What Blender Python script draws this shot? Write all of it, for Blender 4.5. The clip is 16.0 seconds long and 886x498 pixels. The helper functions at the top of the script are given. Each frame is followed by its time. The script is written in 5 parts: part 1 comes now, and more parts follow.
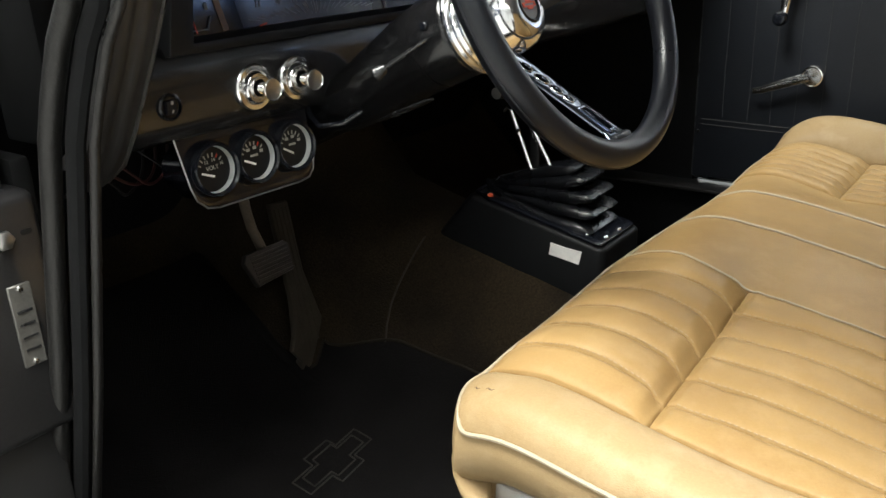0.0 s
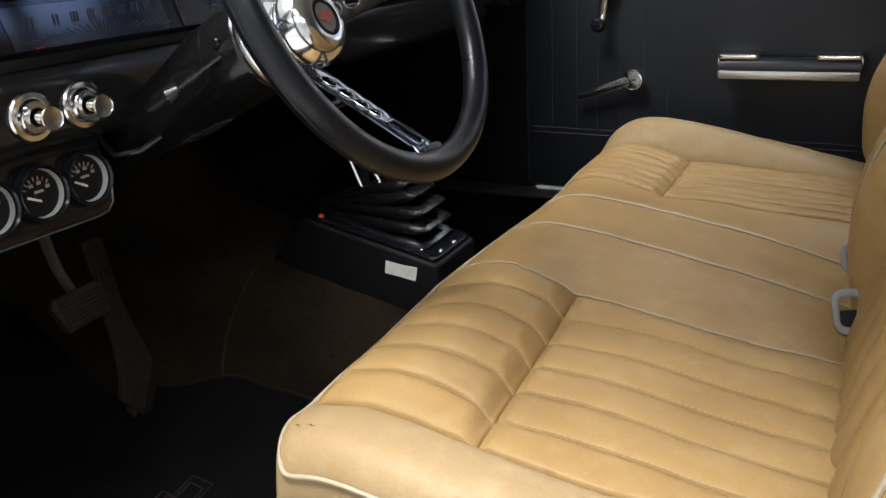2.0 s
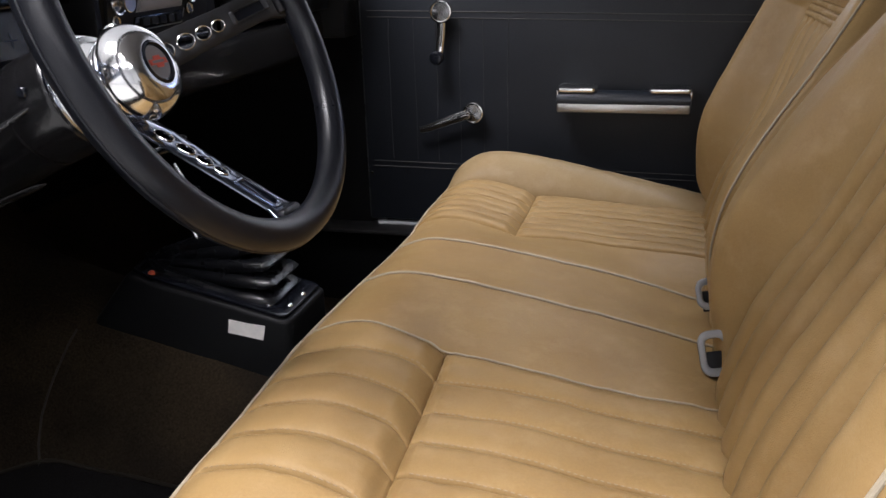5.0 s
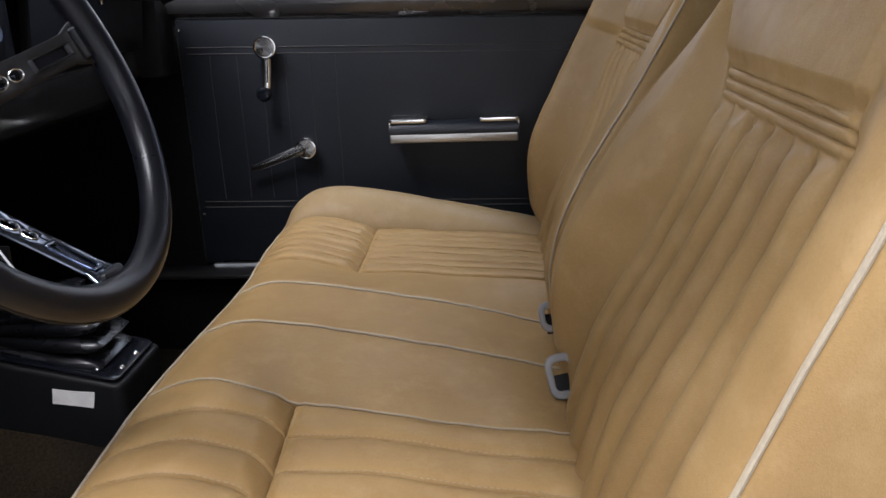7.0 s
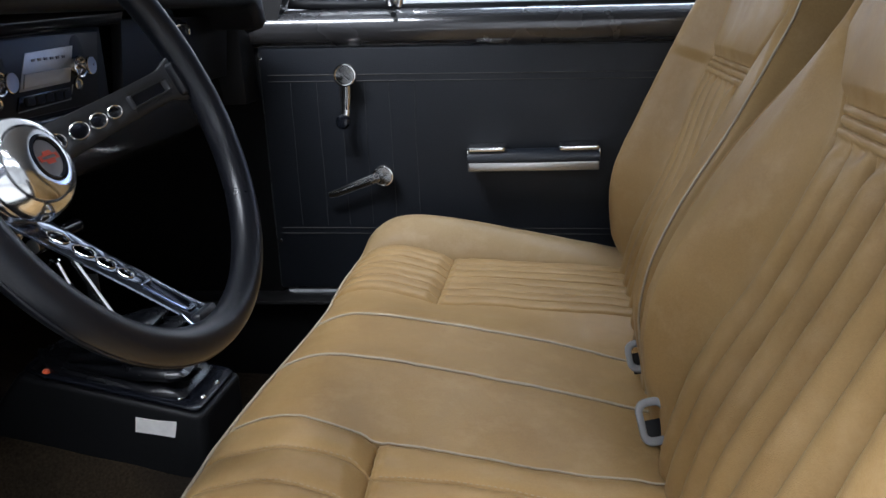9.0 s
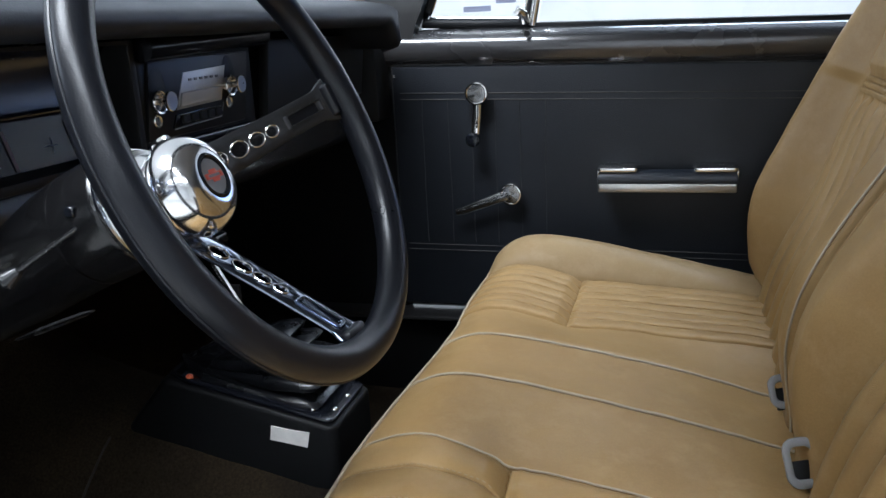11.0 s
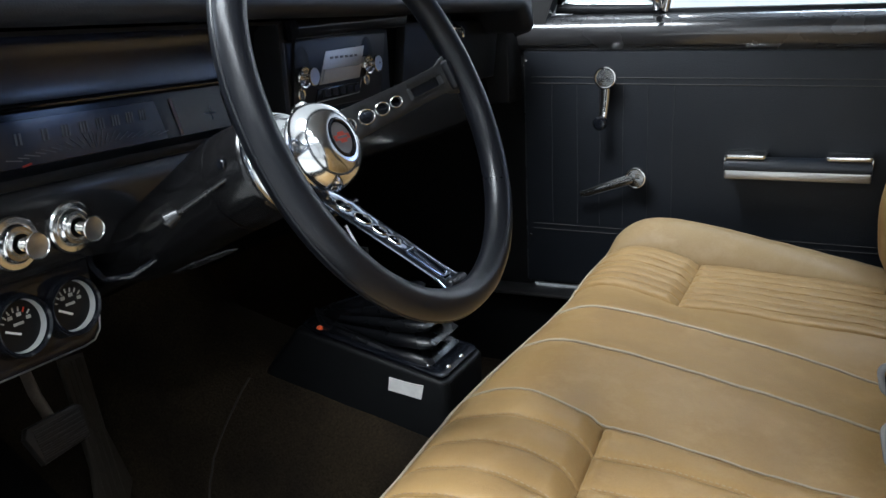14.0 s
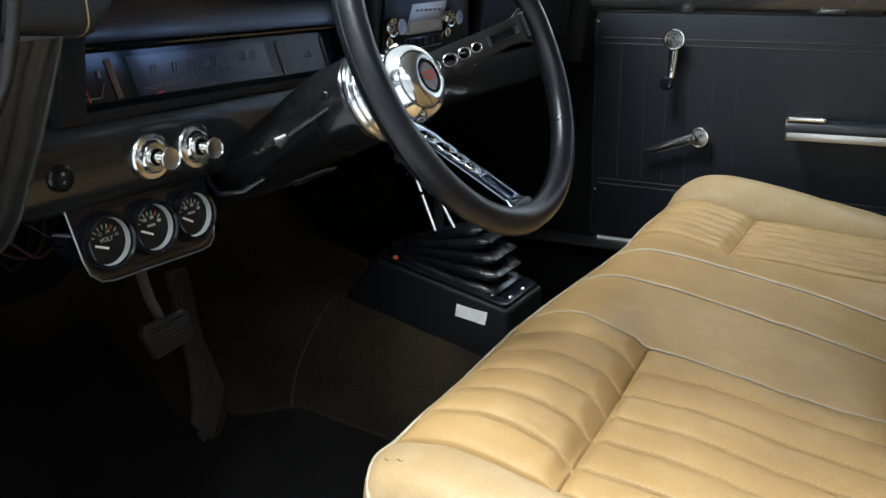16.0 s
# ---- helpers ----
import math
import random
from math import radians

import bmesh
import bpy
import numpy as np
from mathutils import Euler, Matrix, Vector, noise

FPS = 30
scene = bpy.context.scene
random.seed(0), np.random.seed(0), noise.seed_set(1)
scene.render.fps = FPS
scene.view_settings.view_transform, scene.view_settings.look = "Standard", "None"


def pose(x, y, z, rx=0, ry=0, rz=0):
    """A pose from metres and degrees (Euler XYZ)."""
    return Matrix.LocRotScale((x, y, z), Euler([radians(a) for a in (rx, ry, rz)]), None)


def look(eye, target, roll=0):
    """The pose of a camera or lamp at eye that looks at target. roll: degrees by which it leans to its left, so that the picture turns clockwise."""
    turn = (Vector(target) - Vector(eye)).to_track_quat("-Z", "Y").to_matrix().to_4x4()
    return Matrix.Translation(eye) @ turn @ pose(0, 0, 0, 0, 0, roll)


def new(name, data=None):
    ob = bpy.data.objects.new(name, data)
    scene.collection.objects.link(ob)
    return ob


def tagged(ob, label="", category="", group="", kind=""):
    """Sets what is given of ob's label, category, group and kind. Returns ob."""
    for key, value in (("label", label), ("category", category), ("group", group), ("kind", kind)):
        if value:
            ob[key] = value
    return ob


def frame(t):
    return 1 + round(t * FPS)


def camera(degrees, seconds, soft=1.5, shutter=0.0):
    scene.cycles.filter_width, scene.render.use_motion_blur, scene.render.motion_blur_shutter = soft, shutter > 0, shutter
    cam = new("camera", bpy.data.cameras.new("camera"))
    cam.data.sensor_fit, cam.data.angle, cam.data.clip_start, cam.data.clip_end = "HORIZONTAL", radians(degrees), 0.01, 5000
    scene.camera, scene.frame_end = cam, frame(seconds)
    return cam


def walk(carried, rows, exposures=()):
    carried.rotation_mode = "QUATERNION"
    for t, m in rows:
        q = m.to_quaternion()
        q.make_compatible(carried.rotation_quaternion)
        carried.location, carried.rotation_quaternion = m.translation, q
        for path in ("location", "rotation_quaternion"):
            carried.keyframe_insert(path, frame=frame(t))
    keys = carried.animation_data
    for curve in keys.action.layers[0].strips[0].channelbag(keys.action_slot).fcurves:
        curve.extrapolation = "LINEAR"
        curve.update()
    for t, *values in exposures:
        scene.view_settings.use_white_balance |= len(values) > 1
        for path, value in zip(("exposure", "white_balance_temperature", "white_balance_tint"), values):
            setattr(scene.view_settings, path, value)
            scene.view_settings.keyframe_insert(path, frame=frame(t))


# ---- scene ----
cam = camera(55.8, 16.0)
PATH = [
    (0, (-0.011, -0.988, 0.948), (-1.145, 0.496, 0.231), -2.4),
    (0.5, (-0.005, -0.969, 0.95), (-1.056, 0.574, 0.233), -2.6),
    (1, (0.002, -0.954, 0.945), (-0.972, 0.643, 0.238), -3.1),
    (1.5, (0.007, -0.942, 0.942), (-0.91, 0.692, 0.241), -3.3),
    (2, (0.008, -0.932, 0.937), (-0.86, 0.731, 0.242), -3.3),
    (2.5, (0.004, -0.924, 0.935), (-0.828, 0.758, 0.244), -3.2),
    (3, (-0.009, -0.918, 0.932), (-0.798, 0.787, 0.247), -3.0),
    (5.5, (-0.057, -0.857, 0.956), (-0.438, 0.993, 0.298), -1.7),
    (6, (-0.053, -0.851, 0.958), (-0.323, 1.023, 0.312), -2.1),
    (6.5, (-0.054, -0.848, 0.958), (-0.239, 1.041, 0.326), -2.2),
    (7, (-0.057, -0.846, 0.959), (-0.177, 1.052, 0.339), -2.2),
    (7.5, (-0.06, -0.841, 0.96), (-0.163, 1.061, 0.35), -2.2),
    (8, (-0.064, -0.835, 0.959), (-0.197, 1.07, 0.363), -2.4),
    (8.5, (-0.072, -0.828, 0.965), (-0.259, 1.075, 0.379), -2.5),
    (9, (-0.084, -0.822, 0.97), (-0.353, 1.076, 0.402), -2.6),
    (9.5, (-0.094, -0.821, 0.973), (-0.453, 1.069, 0.424), -2.8),
    (10, (-0.108, -0.819, 0.976), (-0.551, 1.058, 0.443), -2.9),
    (12.5, (-0.114, -0.828, 0.976), (-0.721, 1.006, 0.459), -2.8),
    (13, (-0.1, -0.84, 0.974), (-0.767, 0.974, 0.456), -2.8),
    (13.5, (-0.083, -0.855, 0.972), (-0.827, 0.926, 0.45), -2.8),
    (14, (-0.062, -0.876, 0.968), (-0.899, 0.862, 0.438), -2.7),
    (14.5, (-0.053, -0.895, 0.967), (-0.949, 0.806, 0.417), -2.1),
    (15, (-0.044, -0.922, 0.962), (-0.979, 0.752, 0.394), -1.7),
    (15.5, (-0.031, -0.949, 0.959), (-0.988, 0.707, 0.375), -1.6),
    (16, (-0.014, -0.983, 0.959), (-0.98, 0.662, 0.358), -1.4),
]
walk(cam, [(t, look(eye, target, roll)) for t, eye, target, roll in PATH], [(0, 0.38, 6300, 5), (1, 0.22, 6240, 8), (2, 0.05, 6180, 10), (3, 0.0, 6140, 12), (5.5, -0.03, 5980, 17), (7.5, -0.07, 5750, 15), (9, -0.06, 5540, 11), (10, 0.02, 5500, 8), (12.5, 0.07, 5500, 8), (14, 0.13, 5560, 6), (15, 0.27, 5590, 4), (16, 0.32, 5640, 3)])

# ---- world and light ----
world = bpy.data.worlds.new("showroom_air")
world.use_nodes = True
world.node_tree.nodes["Background"].inputs[0].default_value = (1.0, 0.97, 0.93, 1)
world.node_tree.nodes["Background"].inputs[1].default_value = 0.125
scene.world = world


def area_lamp(name, eye, target, sx, sy, watts, colour=(1.0, 0.96, 0.9)):
    d = bpy.data.lights.new(name, "AREA")
    d.shape, d.size, d.size_y, d.energy, d.color = "RECTANGLE", sx, sy, watts, colour
    ob = new(name, d)
    ob.matrix_world = look(eye, target)
    return ob


# ceiling lamps over both sides; the south, north and front ones are added fill
area_lamp("ceiling_lamp_drivers_side", (-0.35, -1.48, 3.7), (-0.3, -1.15, 0.0), 3.2, 1.1, 395, (1.0, 0.965, 0.91))
# added to brighten the chrome and the wall on the driver's side
area_lamp("fill_lamp_south", (1.0, -4.7, 3.8), (0.8, -4.5, 0.0), 8.0, 0.5, 140, (1.0, 0.97, 0.93))
# added wash, turned to the wall to whiten it behind the passenger window
area_lamp("wall_wash_north", (0.2, 6.0, 3.85), (0.2, 6.9, 2.75), 9.0, 0.5, 215, (0.97, 0.98, 1.0))
area_lamp("ceiling_lamp_passenger_side", (0.75, 2.1, 3.8), (0.7, 1.9, 0.0), 2.6, 0.8, 108, (0.86, 0.93, 1.0))
# added fill that reaches the backrests through the windscreen
area_lamp("fill_lamp_front", (-5.0, -0.6, 3.45), (-3.6, -0.5, 0.6), 5.0, 0.9, 205, (0.95, 0.97, 1.0))
# unseen blue source, added for the bluish reflections in the cluster lens
area_lamp("rear_blue_fill", (6.3, 6.0, 2.5), (-0.7, -0.3, 0.95), 3.0, 1.6, 45, (0.28, 0.47, 1.0))

# ---- materials ----


def material(name, colour, rough=0.5, metal=0.0, grain=0.0, grain_scale=200.0, spots=0.0, spot_scale=8.0, bump=0.0, coat=0.0, spec=0.5, sheen=0.0, second=None):
    m = bpy.data.materials.new(name)
    m.use_nodes = True
    nt = m.node_tree
    b = nt.nodes["Principled BSDF"]
    b.inputs["Roughness"].default_value = rough
    b.inputs["Metallic"].default_value = metal
    b.inputs["Coat Weight"].default_value = coat
    b.inputs["Coat Roughness"].default_value = 0.05
    b.inputs["Specular IOR Level"].default_value = spec
    b.inputs["Sheen Weight"].default_value = sheen
    b.inputs["Base Color"].default_value = (*colour, 1)
    tc = nt.nodes.new("ShaderNodeTexCoord")
    if spots or grain:
        big = nt.nodes.new("ShaderNodeTexNoise")
        big.inputs["Scale"].default_value = spot_scale
        big.inputs["Detail"].default_value = 6
        fine = nt.nodes.new("ShaderNodeTexNoise")
        fine.inputs["Scale"].default_value = grain_scale
        fine.inputs["Detail"].default_value = 3
        nt.links.new(tc.outputs["Object"], big.inputs["Vector"])
        nt.links.new(tc.outputs["Object"], fine.inputs["Vector"])
        mix = nt.nodes.new("ShaderNodeMix")
        mix.data_type = "RGBA"
        other = second or tuple(c * 0.6 for c in colour)
        mix.inputs["A"].default_value = (*colour, 1)
        mix.inputs["B"].default_value = (*other, 1)
        ramp = nt.nodes.new("ShaderNodeMapRange")
        ramp.inputs["From Min"].default_value, ramp.inputs["From Max"].default_value = 0.42, 0.75
        ramp.inputs["To Max"].default_value = spots
        nt.links.new(big.outputs["Fac"], ramp.inputs["Value"])
        nt.links.new(ramp.outputs["Result"], mix.inputs["Factor"])
        mul = nt.nodes.new("ShaderNodeMix")
        mul.data_type, mul.blend_type = "RGBA", "MULTIPLY"
        mul.inputs["Factor"].default_value = grain
        nt.links.new(mix.outputs["Result"], mul.inputs["A"])
        nt.links.new(fine.outputs["Color"], mul.inputs["B"])
        hue = nt.nodes.new("ShaderNodeRGBToBW")
        nt.links.new(fine.outputs["Color"], hue.inputs["Color"])
        stretch = nt.nodes.new("ShaderNodeMapRange")
        stretch.inputs["From Min"].default_value, stretch.inputs["From Max"].default_value = 0.25, 0.75
        nt.links.new(hue.outputs["Val"], stretch.inputs["Value"])
        nt.links.new(stretch.outputs["Result"], mul.inputs["B"])
        nt.links.new(mul.outputs["Result"], b.inputs["Base Color"])
        rr = nt.nodes.new("ShaderNodeMapRange")
        rr.inputs["To Min"].default_value, rr.inputs["To Max"].default_value = max(rough - 0.08, 0.02), min(rough + 0.12, 1)
        nt.links.new(big.outputs["Fac"], rr.inputs["Value"])
        nt.links.new(rr.outputs["Result"], b.inputs["Roughness"])
        if bump:
            bp = nt.nodes.new("ShaderNodeBump")
            bp.inputs["Strength"].default_value = bump
            bp.inputs["Distance"].default_value = 0.001
            nt.links.new(stretch.outputs["Result"], bp.inputs["Height"])
            nt.links.new(bp.outputs["Normal"], b.inputs["Normal"])
    return m


def leather(name, tan=(0.330, 0.2115, 0.086), dark=(0.240, 0.142, 0.056), pale=(0.42, 0.288, 0.135)):
    """Tan hide: pores, faint creases, worn paler patches and darker handled ones."""
    m = material(name, tan, 0.38, grain=0.14, grain_scale=420, spots=0.65, spot_scale=13, bump=0.0, spec=0.14, second=dark)
    nt = m.node_tree
    b = nt.nodes["Principled BSDF"]
    base = b.inputs["Base Color"].links[0].from_socket
    tc = nt.nodes["Texture Coordinate"]
    worn = nt.nodes.new("ShaderNodeTexNoise")
    worn.inputs["Scale"].default_value, worn.inputs["Detail"].default_value, worn.inputs["Roughness"].default_value = 26, 8, 0.65
    nt.links.new(tc.outputs["Object"], worn.inputs["Vector"])
    rng = nt.nodes.new("ShaderNodeMapRange")
    rng.inputs["From Min"].default_value, rng.inputs["From Max"].default_value, rng.inputs["To Max"].default_value = 0.48, 0.76, 0.62
    nt.links.new(worn.outputs["Fac"], rng.inputs["Value"])
    mix = nt.nodes.new("ShaderNodeMix")
    mix.data_type = "RGBA"
    mix.inputs["B"].default_value = (*pale, 1)
    nt.links.new(base, mix.inputs["A"])
    nt.links.new(rng.outputs["Result"], mix.inputs["Factor"])
    nt.links.new(mix.outputs["Result"], b.inputs["Base Color"])
    # broad handled patches, darker and redder
    broad = nt.nodes.new("ShaderNodeTexNoise")
    broad.inputs["Scale"].default_value, broad.inputs["Detail"].default_value, broad.inputs["Distortion"].default_value = 5.5, 4, 0.8
    nt.links.new(tc.outputs["Object"], broad.inputs["Vector"])
    brng = nt.nodes.new("ShaderNodeMapRange")
    brng.inputs["From Min"].default_value, brng.inputs["From Max"].default_value, brng.inputs["To Max"].default_value = 0.46, 0.72, 0.34
    nt.links.new(broad.outputs["Fac"], brng.inputs["Value"])
    tone = nt.nodes.new("ShaderNodeMix")
    tone.data_type = "RGBA"
    tone.inputs["B"].default_value = (0.232, 0.143, 0.054, 1)
    nt.links.new(mix.outputs["Result"], tone.inputs["A"])
    nt.links.new(brng.outputs["Result"], tone.inputs["Factor"])
    nt.links.new(tone.outputs["Result"], b.inputs["Base Color"])
    cells = nt.nodes.new("ShaderNodeTexVoronoi")
    cells.feature = "DISTANCE_TO_EDGE"
    cells.inputs["Scale"].default_value = 520
    nt.links.new(tc.outputs["Object"], cells.inputs["Vector"])
    crease = nt.nodes.new("ShaderNodeTexNoise")
    crease.inputs["Scale"].default_value, crease.inputs["Detail"].default_value, crease.inputs["Distortion"].default_value = 60, 5, 1.2
    nt.links.new(tc.outputs["Object"], crease.inputs["Vector"])
    b1 = nt.nodes.new("ShaderNodeBump")
    b1.inputs["Strength"].default_value, b1.inputs["Distance"].default_value = 0.16, 0.0015
    nt.links.new(cells.outputs["Distance"], b1.inputs["Height"])
    b2 = nt.nodes.new("ShaderNodeBump")
    b2.inputs["Strength"].default_value, b2.inputs["Distance"].default_value = 0.22, 0.0012
    nt.links.new(crease.outputs["Fac"], b2.inputs["Height"])
    nt.links.new(b1.outputs["Normal"], b2.inputs["Normal"])
    nt.links.new(b2.outputs["Normal"], b.inputs["Normal"])
    return m


LEATHER = leather("tan_leather")
# paler, less saturated copy of the leather for the side rolls
ROLL_LEATHER = leather("pale_tan_leather", (0.345, 0.246, 0.128), (0.285, 0.195, 0.095), (0.44, 0.335, 0.20))
PIPING = material("cream_piping", (0.40, 0.335, 0.235), 0.5, grain=0.2, grain_scale=300, spots=0.4, spot_scale=20)
VINYL = material("black_vinyl", (0.0135, 0.0158, 0.0210), 0.42, grain=0.4, grain_scale=420, spots=0.35, spot_scale=10, bump=0.3, spec=0.36)
PAD = material("black_dash_pad", (0.0115, 0.0130, 0.0175), 0.52, grain=0.3, grain_scale=600, spots=0.3, bump=0.2)
RUBBER = material("black_rubber", (0.008, 0.0083, 0.0095), 0.5, grain=0.25, grain_scale=300, spots=0.4, bump=0.3, spec=0.25)
RIM = material("wheel_grip_black", (0.0075, 0.0083, 0.0112), 0.29, grain=0.35, grain_scale=900, spots=0.35, spot_scale=18, bump=0.10, spec=0.30)
PAINT = material("dark_grey_metallic_paint", (0.075, 0.073, 0.070), 0.26, metal=0.35, grain=0.15, grain_scale=900, spots=0.4, spot_scale=14, coat=0.6)
DASHPAINT = material("grey_dash_paint", (0.0225, 0.0223, 0.0234), 0.2, metal=0.2, grain=0.1, grain_scale=900, spots=0.15, spot_scale=12, coat=0.3)
CHROME = material("chrome", (0.82, 0.81, 0.79), 0.07, metal=1.0, grain=0.03, grain_scale=120, spots=0.2, spot_scale=15)
BRUSHED = material("satin_metal", (0.55, 0.54, 0.52), 0.3, metal=1.0, grain=0.15, grain_scale=300, spots=0.2)
BLACKGLOSS = material("gloss_black", (0.008, 0.0092, 0.013), 0.13, grain=0.1, grain_scale=300, spots=0.3)
BLACK = material("matt_black_plastic", (0.0065, 0.0068, 0.0078), 0.5, grain=0.25, grain_scale=300, spots=0.4, bump=0.1, spec=0.25)
CARPET = material("black_carpet", (0.042, 0.031, 0.0195), 0.95, grain=0.8, grain_scale=330, spots=0.95, spot_scale=7, bump=1.0, spec=0.04, second=(0.013, 0.0110, 0.0100))
MAT = material("black_floor_mat", (0.0135, 0.0124, 0.0125), 0.95, grain=0.75, grain_scale=500, spots=0.8, spot_scale=12, bump=0.8, spec=0.03)
WHITE = material("white_paint", (0.78, 0.77, 0.74), 0.5, grain=0.05, grain_scale=100, spots=0.2)
LABELM = material("white_paper_label", (0.85, 0.82, 0.78), 0.6, grain=0.1, grain_scale=200, spots=0.3, spot_scale=40)
DIAL = material("dial_black", (0.008, 0.0085, 0.0095), 0.3, grain=0.1, grain_scale=200, spots=0.1, spec=0.25)
WIRERED = material("dull_red_wire", (0.040, 0.007, 0.005), 0.5, grain=0.1, spots=0.2)
RED = material("red_needle", (0.6, 0.05, 0.02), 0.4, grain=0.05, spots=0.1)
ORANGE = material("orange_lens", (0.75, 0.1, 0.02), 0.3, grain=0.05, spots=0.1)
GREYPL = material("grey_plastic", (0.25, 0.25, 0.255), 0.4, grain=0.1, grain_scale=300, spots=0.3)
SILVERFACE = material("silver_radio_face", (0.5, 0.49, 0.46), 0.35, metal=0.6, grain=0.15, grain_scale=300, spots=0.2)
OLDTHREAD = material("faded_dark_stitching", (0.040, 0.040, 0.041), 0.75, grain=0.5, grain_scale=90, spots=0.6, spot_scale=30)
THREAD = material("grey_stitching", (0.075, 0.071, 0.067), 0.7, grain=0.3, grain_scale=500, spots=0.4)
WALLM = material("white_showroom_wall", (0.8, 0.8, 0.79), 0.6, grain=0.05, spots=0.15, spot_scale=2)
PALEFLOOR = material("pale_bounce_floor", (0.48, 0.47, 0.45), 0.35, grain=0.2, grain_scale=60, spots=0.4, spot_scale=2)
HEADLINER = material("pale_headliner", (0.26, 0.26, 0.26), 0.9, grain=0.2, spots=0.2)
SPOKE = material("satin_dark_spoke", (0.036, 0.037, 0.040), 0.32, metal=0.7, grain=0.15, grain_scale=400, spots=0.3)
EMBLEM = material("emblem_grey", (0.15, 0.145, 0.14), 0.35, grain=0.1, spots=0.2)
COLUMN = material("satin_black_column", (0.0090, 0.0088, 0.0095), 0.15, grain=0.3, grain_scale=200, spots=0.6, spot_scale=55, bump=0.12, spec=0.42)
BOOT = material("shiny_black_rubber", (0.006, 0.0064, 0.0078), 0.26, grain=0.2, grain_scale=250, spots=0.3, spot_scale=25, bump=0.15, spec=0.4)
PADRUBBER = material("dusty_pad_rubber", (0.030, 0.025, 0.021), 0.4, grain=0.4, grain_scale=300, spots=0.6, spot_scale=45, bump=0.2)
PEDAL = material("worn_pedal_rubber", (0.050, 0.040, 0.028), 0.6, grain=0.35, grain_scale=300, spots=0.5, spot_scale=30, bump=0.2)
BINDING = material("mat_binding", (0.026, 0.022, 0.018), 0.8, grain=0.4, grain_scale=500, spots=0.3, bump=0.3, spec=0.1)
MATTHREAD = material("mat_thread", (0.026, 0.022, 0.018), 0.7, grain=0.3, grain_scale=500, spots=0.3)
PLATE = material("dark_radio_plate", (0.010, 0.0105, 0.012), 0.34, grain=0.25, grain_scale=500, spots=0.3, spec=0.3)
LENS = material("dark_dial_lens", (0.006, 0.0080, 0.014), 0.09, grain=0.1, grain_scale=100, spots=0.2, spec=0.4)
DECAL = material("sticker_blue_grey", (0.22, 0.24, 0.33), 0.6, grain=0.1, spots=0.3)
ARMPAD = material("armrest_vinyl", (0.024, 0.030, 0.042), 0.34, grain=0.25, grain_scale=400, spots=0.3, bump=0.15)
SATIN = material("satin_black_panel", (0.008, 0.011, 0.022), 0.22, grain=0.1, grain_scale=100, spots=0.2, spec=0.7)
SEAMTHREAD = material("tan_seam_thread", (0.37, 0.265, 0.145), 0.7, grain=0.2, grain_scale=500, spots=0.3)
BRIGHT = material("bright_polished_metal", (0.92, 0.92, 0.91), 0.17, metal=1.0, grain=0.08, grain_scale=260, spots=0.2, spot_scale=60)
CAPCHROME = material("hazy_chrome", (0.88, 0.88, 0.88), 0.13, metal=1.0, grain=0.04, grain_scale=200, spots=0.15, spot_scale=40)
PLATEMETAL = material("dull_tin_plate", (0.12, 0.115, 0.105), 0.45, metal=0.4, grain=0.3, grain_scale=300, spots=0.5, spot_scale=60)
RINGGREY = material("gauge_ring_grey", (0.40, 0.40, 0.39), 0.5, grain=0.05, grain_scale=100, spots=0.2)
BLACKTRIM = material("black_fibre_trim", (0.005, 0.0052, 0.0056), 0.85, grain=0.4, grain_scale=400, spots=0.4, spec=0.12)
# polished chrome whose dark blue reflection is put into its colour
SPOKEBLUE = material("blue_tinted_spoke", (0.21, 0.24, 0.31), 0.10, metal=1.0, grain=0.08, grain_scale=300, spots=0.2, spot_scale=50)
RAILPAINT = material("rail_grey_metallic_paint", (0.070, 0.069, 0.072), 0.24, metal=0.45, grain=0.12, grain_scale=1100, spots=0.4, spot_scale=9, coat=1.0)
SCUFF = material("dark_scuff", (0.10, 0.055, 0.025), 0.7, grain=0.3, grain_scale=400, spots=0.4, spot_scale=100)
CONSOLE = material("black_console_plastic", (0.0055, 0.0058, 0.0065), 0.5, grain=0.3, grain_scale=300, spots=0.4, bump=0.1, spec=0.22)
KNOBFACE = material("silver_knob_face", (0.62, 0.67, 0.78), 0.28, metal=0.9, grain=0.1, grain_scale=400, spots=0.2, spot_scale=60)
DARKMETAL = material("dark_worn_metal", (0.075, 0.075, 0.077), 0.24, metal=0.8, grain=0.25, grain_scale=260, spots=0.5, spot_scale=40)
PILLAR = material("dark_pillar_paint", (0.030, 0.0295, 0.0295), 0.30, metal=0.15, grain=0.2, grain_scale=600, spots=0.3, spot_scale=16, coat=0.35)
SUBDIAL = material("grey_dial_panel", (0.022, 0.027, 0.042), 0.1, grain=0.1, grain_scale=100, spots=0.2, spec=0.7)
SKIRT = material("pale_seat_base", (0.42, 0.41, 0.39), 0.5, grain=0.1, grain_scale=300, spots=0.3)
SPUN = material("spun_metal", (0.40, 0.40, 0.40), 0.24, metal=1.0)
_t = SPUN.node_tree.nodes.new("ShaderNodeTangent")
_t.direction_type, _t.axis = "RADIAL", "Y"
SPUN.node_tree.links.new(_t.outputs["Tangent"], SPUN.node_tree.nodes["Principled BSDF"].inputs["Tangent"])
SPUN.node_tree.nodes["Principled BSDF"].inputs["Anisotropic"].default_value = 0.9
PODBLACK = material("black_gauge_bracket", (0.006, 0.0068, 0.010), 0.17, grain=0.1, grain_scale=300, spots=0.3, spec=0.5)
